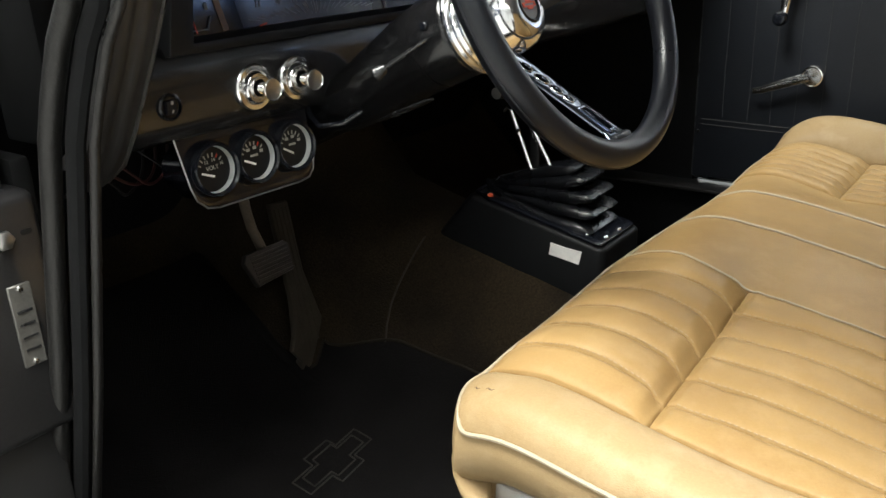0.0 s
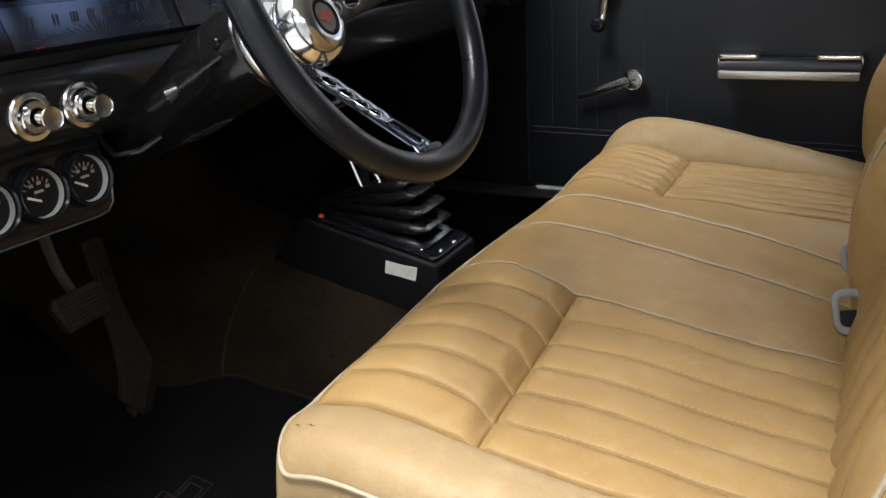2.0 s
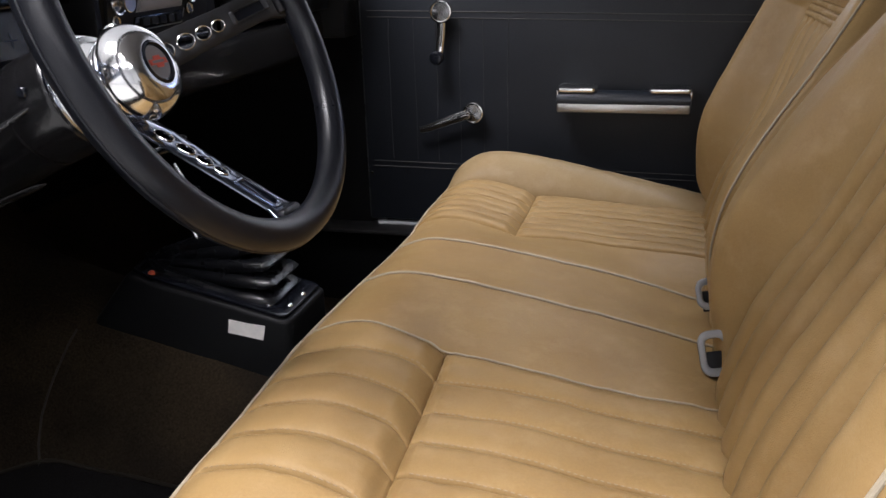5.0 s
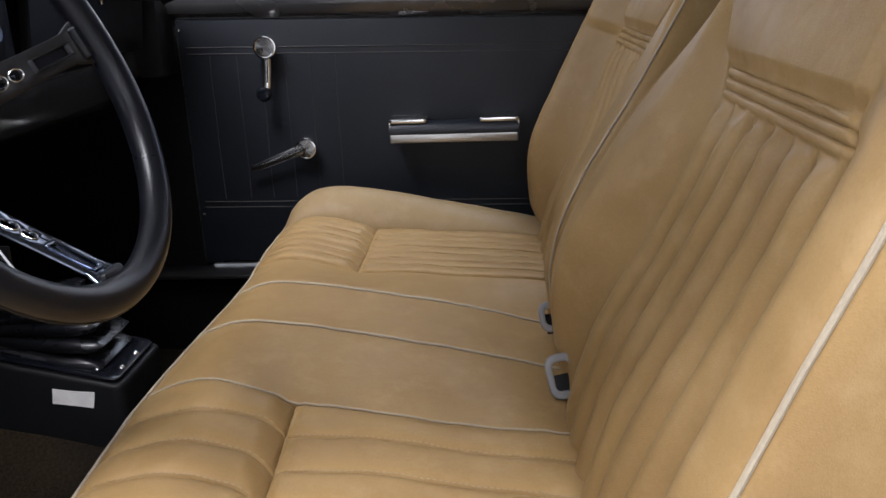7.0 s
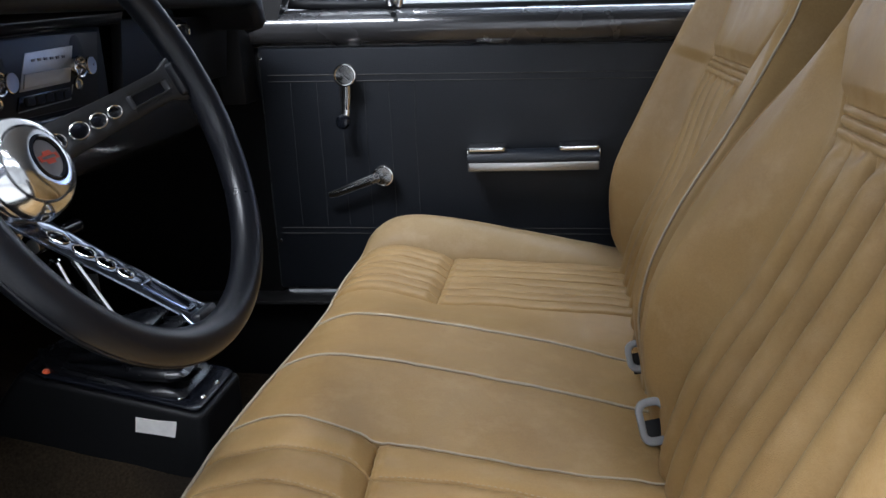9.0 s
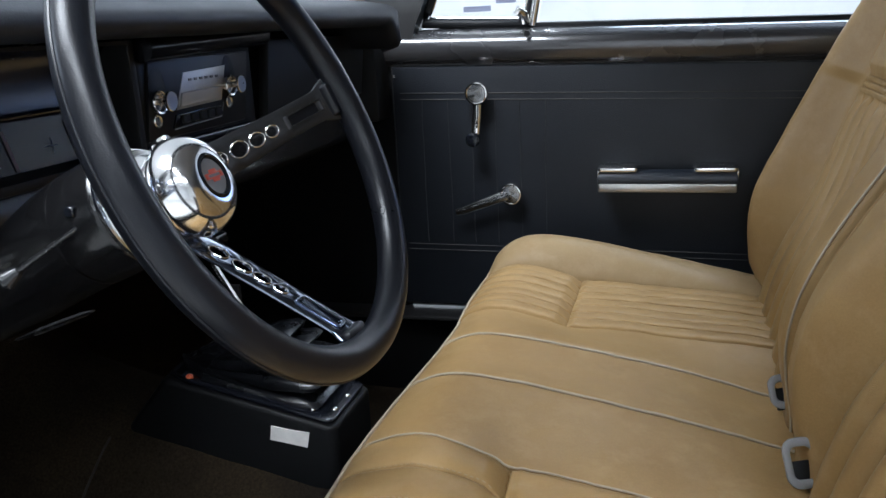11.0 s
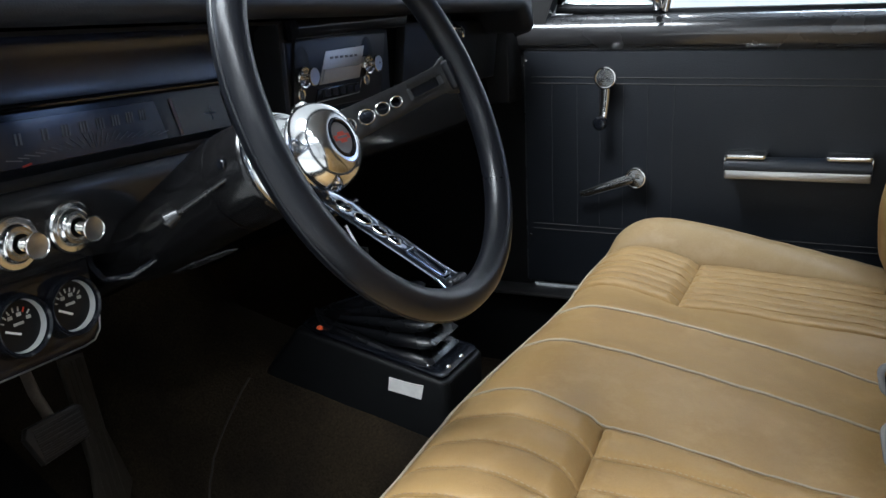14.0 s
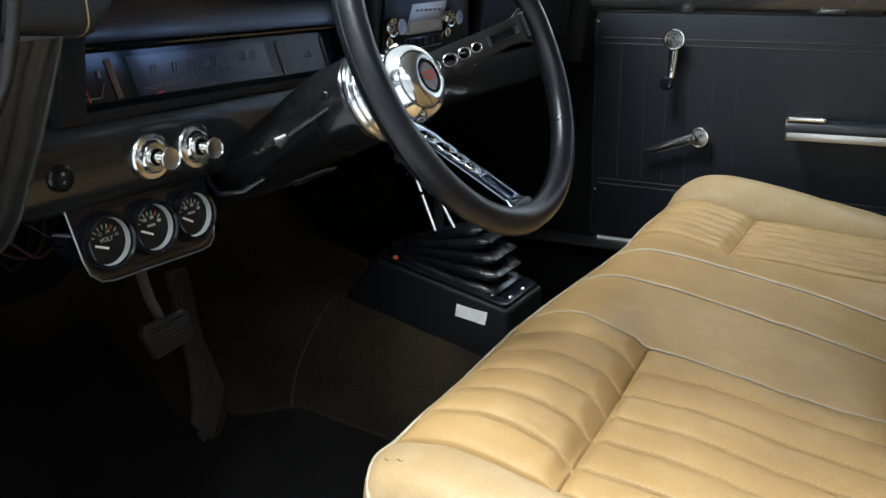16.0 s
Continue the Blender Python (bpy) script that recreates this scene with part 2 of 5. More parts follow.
SEAMCARPET = material("carpet_seam_thread", (0.030, 0.025, 0.020), 0.9, grain=0.4, grain_scale=500, spots=0.4)
HINGEPAINT = material("hinge_grey_paint", (0.023, 0.0225, 0.0235), 0.36, metal=0.3, grain=0.25, grain_scale=300, spots=0.5, spot_scale=18, coat=0.3, bump=0.1)
ENDPANEL = material("dark_end_panel", (0.022, 0.0215, 0.0215), 0.4, metal=0.1, grain=0.2, grain_scale=500, spots=0.5, spot_scale=20)
BEAD = material("black_weatherstrip_rubber", (0.010, 0.0095, 0.009), 0.42, grain=0.35, grain_scale=260, spots=0.5, spot_scale=22, bump=0.35, spec=0.32)
WORNSTEEL = material("worn_painted_steel", (0.20, 0.165, 0.125), 0.55, metal=0.2, grain=0.35, grain_scale=240, spots=0.6, spot_scale=40, bump=0.2)
GLASS = bpy.data.materials.new("clear_glass")
GLASS.use_nodes = True
_g = GLASS.node_tree.nodes["Principled BSDF"]
_g.inputs["Transmission Weight"].default_value, _g.inputs["Roughness"].default_value, _g.inputs["IOR"].default_value = 1.0, 0.0, 1.45

# ---- mesh helpers ----


def thing(name, label, category, at=(0, 0, 0), kind="", group=""):
    ob = new(name)
    ob.location = at
    ob.empty_display_size = 0.05
    return tagged(ob, label, category, group, kind)


def finish(name, bm, mat, smooth=True):
    me = bpy.data.meshes.new(name)
    bmesh.ops.recalc_face_normals(bm, faces=bm.faces)
    bm.to_mesh(me)
    bm.free()
    me.materials.append(mat)
    if smooth:
        for p in me.polygons:
            p.use_smooth = True
    return me


def crisp(me, angle=40):
    me.set_sharp_from_angle(angle=radians(angle))


def part(name, bm, mat, parent=None, label="", kind="", sharp=40):
    me = finish(name, bm, mat)
    crisp(me, sharp)
    ob = new(name, me)
    if parent is not None:
        ob.parent = parent
        base = parent
        off = Vector((0, 0, 0))
        while base is not None:
            off += base.location
            base = base.parent
        for v in me.vertices:
            v.co -= off
    return tagged(ob, label, kind=kind)


def box(x0, x1, y0, y1, z0, z1, bevel=0.003, seg=2, bm=None):
    b = bmesh.new()
    bmesh.ops.create_cube(b, size=1)
    for v in b.verts:
        v.co = Vector(((x0 + x1) / 2 + v.co.x * (x1 - x0), (y0 + y1) / 2 + v.co.y * (y1 - y0), (z0 + z1) / 2 + v.co.z * (z1 - z0)))
    if bevel:
        bmesh.ops.bevel(b, geom=b.edges[:], offset=bevel, segments=seg, profile=0.5, affect="EDGES")
    return join(bm, b)


def join(bm, b):
    if bm is None:
        return b
    me = bpy.data.meshes.new("tmp")
    b.to_mesh(me)
    b.free()
    bm.from_mesh(me)
    bpy.data.meshes.remove(me)
    return bm


def frame_of(axis):
    n = Vector(axis).normalized()
    ref = Vector((0, 0, 1)) if abs(n.z) < 0.9 else Vector((1, 0, 0))
    u = ref.cross(n).normalized()
    return n, u, n.cross(u)


def lathe(origin, axis, profile, seg=32, bm=None):
    """profile: (distance along the axis, radius)"""
    b = bm or bmesh.new()
    n, u, w = frame_of(axis)
    o = Vector(origin)
    rings = []
    for d, r in profile:
        if r < 1e-6:
            rings.append([b.verts.new(o + n * d)])
        else:
            rings.append([b.verts.new(o + n * d + (u * math.cos(2 * math.pi * i / seg) + w * math.sin(2 * math.pi * i / seg)) * r) for i in range(seg)])
    for a, c in zip(rings, rings[1:]):
        for i in range(seg):
            j = (i + 1) % seg
            q = [a[i % len(a)], a[j % len(a)], c[j % len(c)], c[i % len(c)]]
            q = list(dict.fromkeys(q))
            if len(q) > 2:
                b.faces.new(q)
    return b


def rod(p0, p1, r, r1=None, seg=14, bm=None):
    p0, p1 = Vector(p0), Vector(p1)
    L = (p1 - p0).length
    r1 = r if r1 is None else r1
    e = min(r, r1) * 0.25
    return lathe(p0, p1 - p0, [(0, 0), (0, r - e), (e, r), (L - e, r1), (L, r1 - e), (L, 0)], seg, bm)


def sweep(points, radius, seg=10, closed=False, bm=None, flat=1.0, up=(0, 0, 1)):
    """A tube along points; radius may be a function of 0..1; flat squeezes it along up."""
    b = bm or bmesh.new()
    pts = [Vector(p) for p in points]
    n = len(pts)
    rings = []
    prev = None
    for i, p in enumerate(pts):
        if closed:
            t = (pts[(i + 1) % n] - pts[i - 1]).normalized()
        else:
            t = (pts[min(i + 1, n - 1)] - pts[max(i - 1, 0)]).normalized()
        ref = Vector(up)
        if prev is not None and flat == 1.0:
            ref = prev
        s = t.cross(ref)
        if s.length < 1e-4:
            s = t.cross(Vector((1, 0, 0)))
        s.normalize()
        w = s.cross(t)
        prev = w
        r = radius(i / max(n - 1, 1)) if callable(radius) else radius
        rings.append([b.verts.new(p + s * (r * math.cos(2 * math.pi * k / seg)) + w * (r * flat * math.sin(2 * math.pi * k / seg))) for k in range(seg)])
    pairs = list(zip(rings, rings[1:])) + ([(rings[-1], rings[0])] if closed else [])
    for a, c in pairs:
        for k in range(seg):
            b.faces.new((a[k], a[(k + 1) % seg], c[(k + 1) % seg], c[k]))
    if not closed:
        b.faces.new(rings[0])
        b.faces.new(rings[-1])
    return b


def slab(outline, depth, bevel=0.002, origin=(0, 0, 0), ax=(0, 1, 0), ay=(0, 0, 1), bm=None, holes=(), seg=2):
    """A plate: outline in (a, b) along ax and ay, thickened by depth along ax x ay; holes are outlines cut through."""
    b = bmesh.new()
    ax, ay, o = Vector(ax).normalized(), Vector(ay).normalized(), Vector(origin)
    n = ax.cross(ay)
    loops = []
    for ring in (outline, *holes):
        vs = [b.verts.new(o + ax * p[0] + ay * p[1]) for p in ring]
        es = [b.edges.new((vs[i], vs[(i + 1) % len(vs)])) for i in range(len(vs))]
        loops.append(es)
    if holes:
        bmesh.ops.triangle_fill(b, use_beauty=True, use_dissolve=False, edges=[e for l in loops for e in l])
    else:
        b.faces.new([e for e in b.verts])
    ret = bmesh.ops.extrude_face_region(b, geom=b.faces[:])
    for v in [g for g in ret["geom"] if isinstance(g, bmesh.types.BMVert)]:
        v.co += n * depth
    bmesh.ops.recalc_face_normals(b, faces=b.faces)
    if bevel:
        edges = [e for e in b.edges if len(e.link_faces) == 2 and e.calc_face_angle(0) > 0.9 and abs(e.link_faces[0].normal.dot(n)) + abs(e.link_faces[1].normal.dot(n)) > 0.5]
        bmesh.ops.bevel(b, geom=edges, offset=bevel, segments=seg, profile=0.5, affect="EDGES")
    return join(bm, b)


def rounded(w, h, r, cx=0.0, cy=0.0, k=6):
    out = []
    for sx, sy, a0 in ((1, 1, 0), (-1, 1, 90), (-1, -1, 180), (1, -1, 270)):
        for i in range(k + 1):
            a = radians(a0 + 90 * i / k)
            out.append((cx + sx * (w / 2 - r) + r * math.cos(a), cy + sy * (h / 2 - r) + r * math.sin(a)))
    return out


def ellipse(a, b, cx=0.0, cy=0.0, k=28):
    return [(cx + a * math.cos(2 * math.pi * i / k), cy + b * math.sin(2 * math.pi * i / k)) for i in range(k)]


def circle(r, cx=0.0, cy=0.0, k=24):
    return [(cx + r * math.cos(2 * math.pi * i / k), cy + r * math.sin(2 * math.pi * i / k)) for i in range(k)]


def surface(fn, us, vs, thick=None, bm=None):
    """A grid fn(u, v) -> Vector."""
    b = bm or bmesh.new()
    grid = [[b.verts.new(fn(u, v)) for v in vs] for u in us]
    for i in range(len(us) - 1):
        for j in range(len(vs) - 1):
            b.faces.new((grid[i][j], grid[i + 1][j], grid[i + 1][j + 1], grid[i][j + 1]))
    return b


def steps(a, b, n):
    return [a + (b - a) * i / n for i in range(n + 1)]


def smooth01(t):
    t = min(max(t, 0.0), 1.0)
    return t * t * (3 - 2 * t)


def puff(f):
    f = abs(2 * (f % 1.0) - 1)
    return math.sqrt(max(0.0, 1 - f ** 3.0))


# ---- large structure: showroom and car shell ----


def plain_room():
    # unseen ground, kept pale so that it bounces light up at the chrome
    f = part("ground", box(-7, 7, -6, 7, -0.06, 0.0, 0), PALEFLOOR, kind="structure")
    tagged(f, "unseen floor under the car, pale to bounce light", "floor")
    for nm, b in (("wall_north", (-7, 7, 6.9, 7, 0, 4)), ("wall_south", (-7, 7, -6, -5.9, 0, 4)), ("wall_east", (6.9, 7, -5.9, 6.9, 0, 4)), ("wall_west", (-7, -6.9, -5.9, 6.9, 0, 4))):
        w = part(nm, box(*b, 0), WALLM, kind="structure")
        tagged(w, "plain white painted showroom wall", "wall")
    c = part("ceiling", box(-7, 7, -6, 7, 4.0, 4.1, 0), WALLM, kind="structure")
    tagged(c, "plain white showroom ceiling", "ceiling")


plain_room()

CY = 0.09  # the car's centre line


def floor_z(x, y):
    d = (y - CY) / 0.17
    hump = 0.235 * math.exp(-d * d * d * d * 0.5 - d * d * 0.4)
    toe = max(0.0, -0.93 - x)
    z = 0.215 + hump * (1 - 0.35 * smooth01((x + 0.3) / 0.5)) * (1 + max(0.0, -0.53 - x)) + 1.15 * toe * toe / (toe + 0.05) + 0.2 * max(0.0, -0.8 - x) * hump
    side = max(0.0, abs(y - CY) - 0.6)
    z += side * side * 8
    return z + 0.002 * noise.noise(Vector((x * 14, y * 14, 0)))


def cabin_floor():
    xs, ys = steps(-1.22, -0.5, 90) + steps(-0.48, 1.0, 50), steps(-0.66, 0.80, 110)
    f = part("cabin_floor", surface(lambda x, y: Vector((x, y, floor_z(x, y))), xs, ys), CARPET, kind="structure")
    tagged(f, "dark brown-black moulded cabin carpet over the transmission tunnel", "carpet")
    # carpet seam over the toe board
    line = [(-0.822, -0.092), (-0.829, -0.076), (-0.830, -0.060), (-0.824, -0.043), (-0.815, -0.023), (-0.804, 0.011)]
    pts = [(p[0] + (q[0] - p[0]) * k / 8, p[1] + (q[1] - p[1]) * k / 8) for p, q in zip(line, line[1:]) for k in range(8)]
    part("carpet_seam", sweep([(x, y, floor_z(x, y) + 0.002) for x, y in pts], 0.0016, 6), SEAMCARPET, f, "stitched carpet seam")
    return f


cabin_floor()


def car_shell():
    shell = thing("car_body", "dark grey painted car body shell around the cabin", "car body", kind="structure")
    part("firewall", box(-1.30, -1.22, -0.72, 0.86, 0.2, 0.93, 0.01), BLACKTRIM, shell, "black firewall")
    # the unseen lining is kept pale to brighten the chrome's reflections and the cabin
    part("roof", box(-0.42, 1.0, -0.64, 0.76, 1.41, 1.44, 0.012), HEADLINER, shell, "roof with pale grey headliner")
    part("rear_bulkhead", box(0.98, 1.04, -0.72, 0.86, 0.2, 1.41, 0.01), VINYL, shell, "dark trim behind the seat")
    part("cowl", box(-1.3, -0.80, -0.70, 0.82, 0.92, 0.95, 0.01), PAINT, shell, "dark grey cowl under the windscreen")
    # sills
    for nm, y0, y1 in (("sill", -0.76, -0.64), ("sill", 0.735, 0.85)):
        b = box(-1.0, 0.98, y0, y1, 0.2, 0.395, 0.012)
        part(nm, b, BLACKTRIM, shell, "black sill")
    part("scuff_plate", box(-0.86, 0.3, 0.70, 0.775, 0.399, 0.407, 0.003), PILLAR, shell, "dark painted door sill plate")
    part("far_kick_panel", box(-1.22, -0.645, 0.762, 0.80, 0.2, 0.955, 0.006), BLACKTRIM, shell, "black kick panel")
    part("near_kick_panel", box(-1.22, -0.72, -0.66, -0.64, 0.2, 0.78, 0.006), BLACKTRIM, shell, "black kick panel")
    # windscreen pillars and the rear side
    for y0, y1 in ((-0.72, -0.66), (0.745, 0.80)):
        pts = [(-0.76, y0, 0.93), (-0.600, y0, 0.945), (-0.590, y0, 0.975), (-0.405, y0 + 0.02, 1.41), (-0.50, y0 + 0.02, 1.41)]
        b = bmesh.new()
        vs = [b.verts.new(p) for p in pts] + [b.verts.new((p[0], p[1] + 0.05, p[2])) for p in pts]
        for q in ((0, 1, 2, 3, 4), (9, 8, 7, 6, 5), (0, 5, 6, 1), (1, 6, 7, 2), (2, 7, 8, 3), (3, 8, 9, 4), (4, 9, 5, 0)):
            b.faces.new([vs[i] for i in q])
        part("windscreen_pillar", b, PILLAR, shell)
    part("rear_quarter", box(0.42, 1.0, -0.74, -0.69, 0.2, 0.95, 0.012), PAINT, shell)
    part("rear_quarter", box(0.42, 1.0, 0.80, 0.85, 0.2, 0.95, 0.012), PAINT, shell)
    # hinge pillar of the open driver's door
    pil = part("hinge_pillar", box(-0.86, -0.716, -0.84, -0.665, 0.2, 0.90, 0.015), PILLAR, shell, "dark grey hinge pillar")
    return shell


car_shell()

# ---- the bench seat ----
SEAT_N, SEAT_F, SEAT_X0, SEAT_X1 = -0.480, 0.645, -0.424, 0.08
NEAR_SEAMS = (-0.407, -0.365, -0.314, -0.265, -0.213, -0.156, -0.099)
FAR_SEAMS = tuple(0.305 + 0.03145 * k for k in range(8))
PIPES = (-0.099, 0.062, 0.198)


def curve(*pts):
    """A smooth curve through (x, z) pairs."""
    xs, zs = [p[0] for p in pts], [p[1] for p in pts]
    n = len(xs)
    ms = [(zs[min(i + 1, n - 1)] - zs[max(i - 1, 0)]) / (xs[min(i + 1, n - 1)] - xs[max(i - 1, 0)]) for i in range(n)]

    def at(x):
        if x <= xs[0]:
            return zs[0]
        if x >= xs[-1]:
            return zs[-1]
        i = bisect(xs, x) - 1
        h = xs[i + 1] - xs[i]
        t = (x - xs[i]) / h
        t2, t3 = t * t, t * t * t
        return (2 * t3 - 3 * t2 + 1) * zs[i] + (t3 - 2 * t2 + t) * h * ms[i] + (3 * t2 - 2 * t3) * zs[i + 1] + (t3 - t2) * h * ms[i + 1]
    return at


def bisect(xs, x):
    k = 0
    while k < len(xs) and xs[k] <= x:
        k += 1
    return k


# height of the cushion from front to back: pleated fields, plain middle, side rolls
PIPE_Z = curve((-0.424, 0.553), (-0.40, 0.563), (-0.37, 0.574), (-0.34, 0.5768), (-0.31, 0.570), (-0.28, 0.560), (-0.25, 0.552), (-0.21, 0.5455), (-0.17, 0.539), (-0.12, 0.530), (-0.064, 0.522), (0.0, 0.516), (0.08, 0.506))
NEAR_Z = curve((-0.424, 0.550), (-0.40, 0.5605), (-0.37, 0.5685), (-0.34, 0.574), (-0.31, 0.5725), (-0.28, 0.5645), (-0.262, 0.556), (-0.252, 0.547), (-0.22, 0.5445), (-0.18, 0.5435), (-0.13, 0.537), (-0.09, 0.529), (0.0, 0.517), (0.08, 0.506))
MID_Z = curve((-0.424, 0.552), (-0.40, 0.563), (-0.37, 0.574), (-0.34, 0.5765), (-0.31, 0.574), (-0.27, 0.5695), (-0.24, 0.564), (-0.18, 0.554), (-0.10, 0.5395), (-0.04, 0.525), (0.0, 0.514), (0.08, 0.498))
FAR_Z = curve((-0.424, 0.551), (-0.40, 0.562), (-0.37, 0.570), (-0.34, 0.570), (-0.31, 0.564), (-0.28, 0.556), (-0.255, 0.549), (-0.20, 0.547), (-0.15, 0.5435), (-0.02, 0.535), (0.08, 0.526))
SIDE_Z = curve((-0.424, 0.547), (-0.40, 0.552), (-0.377, 0.556), (-0.349, 0.560), (-0.317, 0.558), (-0.287, 0.553), (-0.246, 0.546), (-0.22, 0.542), (-0.17, 0.536), (-0.10, 0.529), (0.08, 0.510))
CREST_Z = curve((-0.424, 0.556), (-0.41, 0.578), (-0.375, 0.604), (-0.343, 0.612), (-0.30, 0.611), (-0.22, 0.599), (-0.12, 0.578), (-0.02, 0.555), (0.08, 0.530))


def seam_x(y):
    return -0.260 + 0.014 * min(max((-0.099 - y) / 0.308, 0.0), 1.0) if y < 0.1 else -0.257


def wander(x, y):
    """How far a seam strays sideways at (x, y)."""
    e = smooth01((y - SEAT_N - 0.03) / 0.05) * smooth01((SEAT_F - 0.03 - y) / 0.05)
    back = smooth01((x + 0.25) / 0.05)
    return e * ((0.0020 + 0.0022 * back) * noise.noise(Vector((x * 8, y * 9, 3))) + (0.0007 + 0.0009 * back) * noise.noise(Vector((x * 24, y * 17, 8))))


def pleat_at(y):
    """The pleat that holds y: its number, place in it from 0 to 1, width and field."""
    for field, seams in enumerate((NEAR_SEAMS, FAR_SEAMS)):
        if seams[0] <= y <= seams[-1]:
            k = min(bisect(seams, y) - 1, len(seams) - 2)
            w = seams[k + 1] - seams[k]
            return k, (y - seams[k]) / w, w, field
    return None


def cushion_top(x, y):
    near, mid, far = NEAR_Z(x), MID_Z(x), FAR_Z(x)
    if y < -0.099:
        k = smooth01((y + 0.407) / 0.055)
        z = SIDE_Z(x) + (near + (PIPE_Z(x) - near) * smooth01((y + 0.125) / 0.026) - SIDE_Z(x)) * k
    elif y < 0.198:
        pipe = PIPE_Z(x)
        z = pipe + (mid - pipe) * smooth01((y + 0.125) / 0.187)
    else:
        z = mid + (far - mid) * smooth01((y - 0.198) / 0.12)
    # side rolls
    t = (y - FAR_SEAMS[-1]) / (SEAT_F - FAR_SEAMS[-1])
    if 0 < t < 1:
        z += (CREST_Z(x) - far) * math.sin(math.pi * t ** 0.85) ** 0.75
    t = (NEAR_SEAMS[0] - y) / (NEAR_SEAMS[0] - SEAT_N)
    if 0 < t < 1:
        z += (0.0085 - 0.003 * smooth01((x + 0.34) / 0.36)) * math.sin(math.pi * t ** 0.8) ** 0.7
    pl = pleat_at(y)
    d = x - seam_x(y)
    if pl:
        k, f, w, field = pl
        back = smooth01(d / 0.02)
        amp = (0.0100 - 0.0022 * back if field == 0 else 0.0078 - 0.0026 * back) * (0.9 + 0.35 * noise.noise(Vector((x * 6, k * 3.1 + field * 9, 7))))
        amp *= (0.45 + 0.55 * smooth01((x - SEAT_X0) / 0.05)) * (0.25 + 0.75 * smooth01(abs(d) / (0.020 if d < 0 else 0.013)))
        z += amp * puff(f)
        g = min(f, 1 - f) * w
        z -= 0.0052 * math.exp(-(g / 0.0013) ** 2)
        # leather drawn in at every stitch, with puckers that fan out
        z -= (0.0006, 0.0003)[field] * (0.5 + 0.5 * math.cos(2 * math.pi * x / 0.0056)) * math.exp(-(g / 0.0030) ** 2)
        z += 0.0009 * noise.noise(Vector((x * 60, k * 3 + f * 2, 2))) * math.exp(-(g / 0.012) ** 2)
        edge = smooth01(g / 0.004 + (1 if 0 < k < (5, 6)[field] else 0))
        z -= edge * (0.0046 * math.exp(-(d / 0.0012) ** 2) + (0.0030 if d < 0 else 0.0012) * math.exp(-(d / 0.009) ** 2))
        # gathered leather behind the cross seam
        if 0 < d < 0.12:
            z += 0.0019 * noise.noise(Vector((x * 30 + y * 16, y * 62, 4))) * math.exp(-d / 0.035) * smooth01(d / 0.006)
    for p in PIPES:
        z -= 0.0030 * math.exp(-((y - p) / 0.0035) ** 2)
    z += 0.0018 * noise.noise(Vector((x * 8, y * 8, 1))) + 0.0006 * noise.noise(Vector((x * 34, y * 34, 5)))
    # shallow sitting dents
    z += 0.0007 * noise.noise(Vector((x * 22, y * 26, 6))) * smooth01((x + 0.28) / 0.1)
    return z


def corner(x, y):
    """How far the front edge stands back in x: a rounded near corner, a slight bow in the middle."""
    k = max(0.0, (0.055 - (y - SEAT_N)) / 0.055)
    fade = max(0.0, 1 - (x - SEAT_X0) / 0.07)
    return (0.022 * k * k + 0.006 - 0.013 * math.exp(-((y + 0.06) / 0.19) ** 2) - 0.007 * smooth01((y - 0.27) / 0.15)) * fade


def cushion_point(u, v):
    """u: (y, sideways push, drop), v: (x, forward push, drop)"""
    y, py, dy = u
    x, px, dx = v
    z = cushion_top(x, y)
    return Vector((x + px + corner(x, y), y + py + wander(x, y), max(z - max(dy, dx) - 0.3 * min(dy, dx), 0.40)))


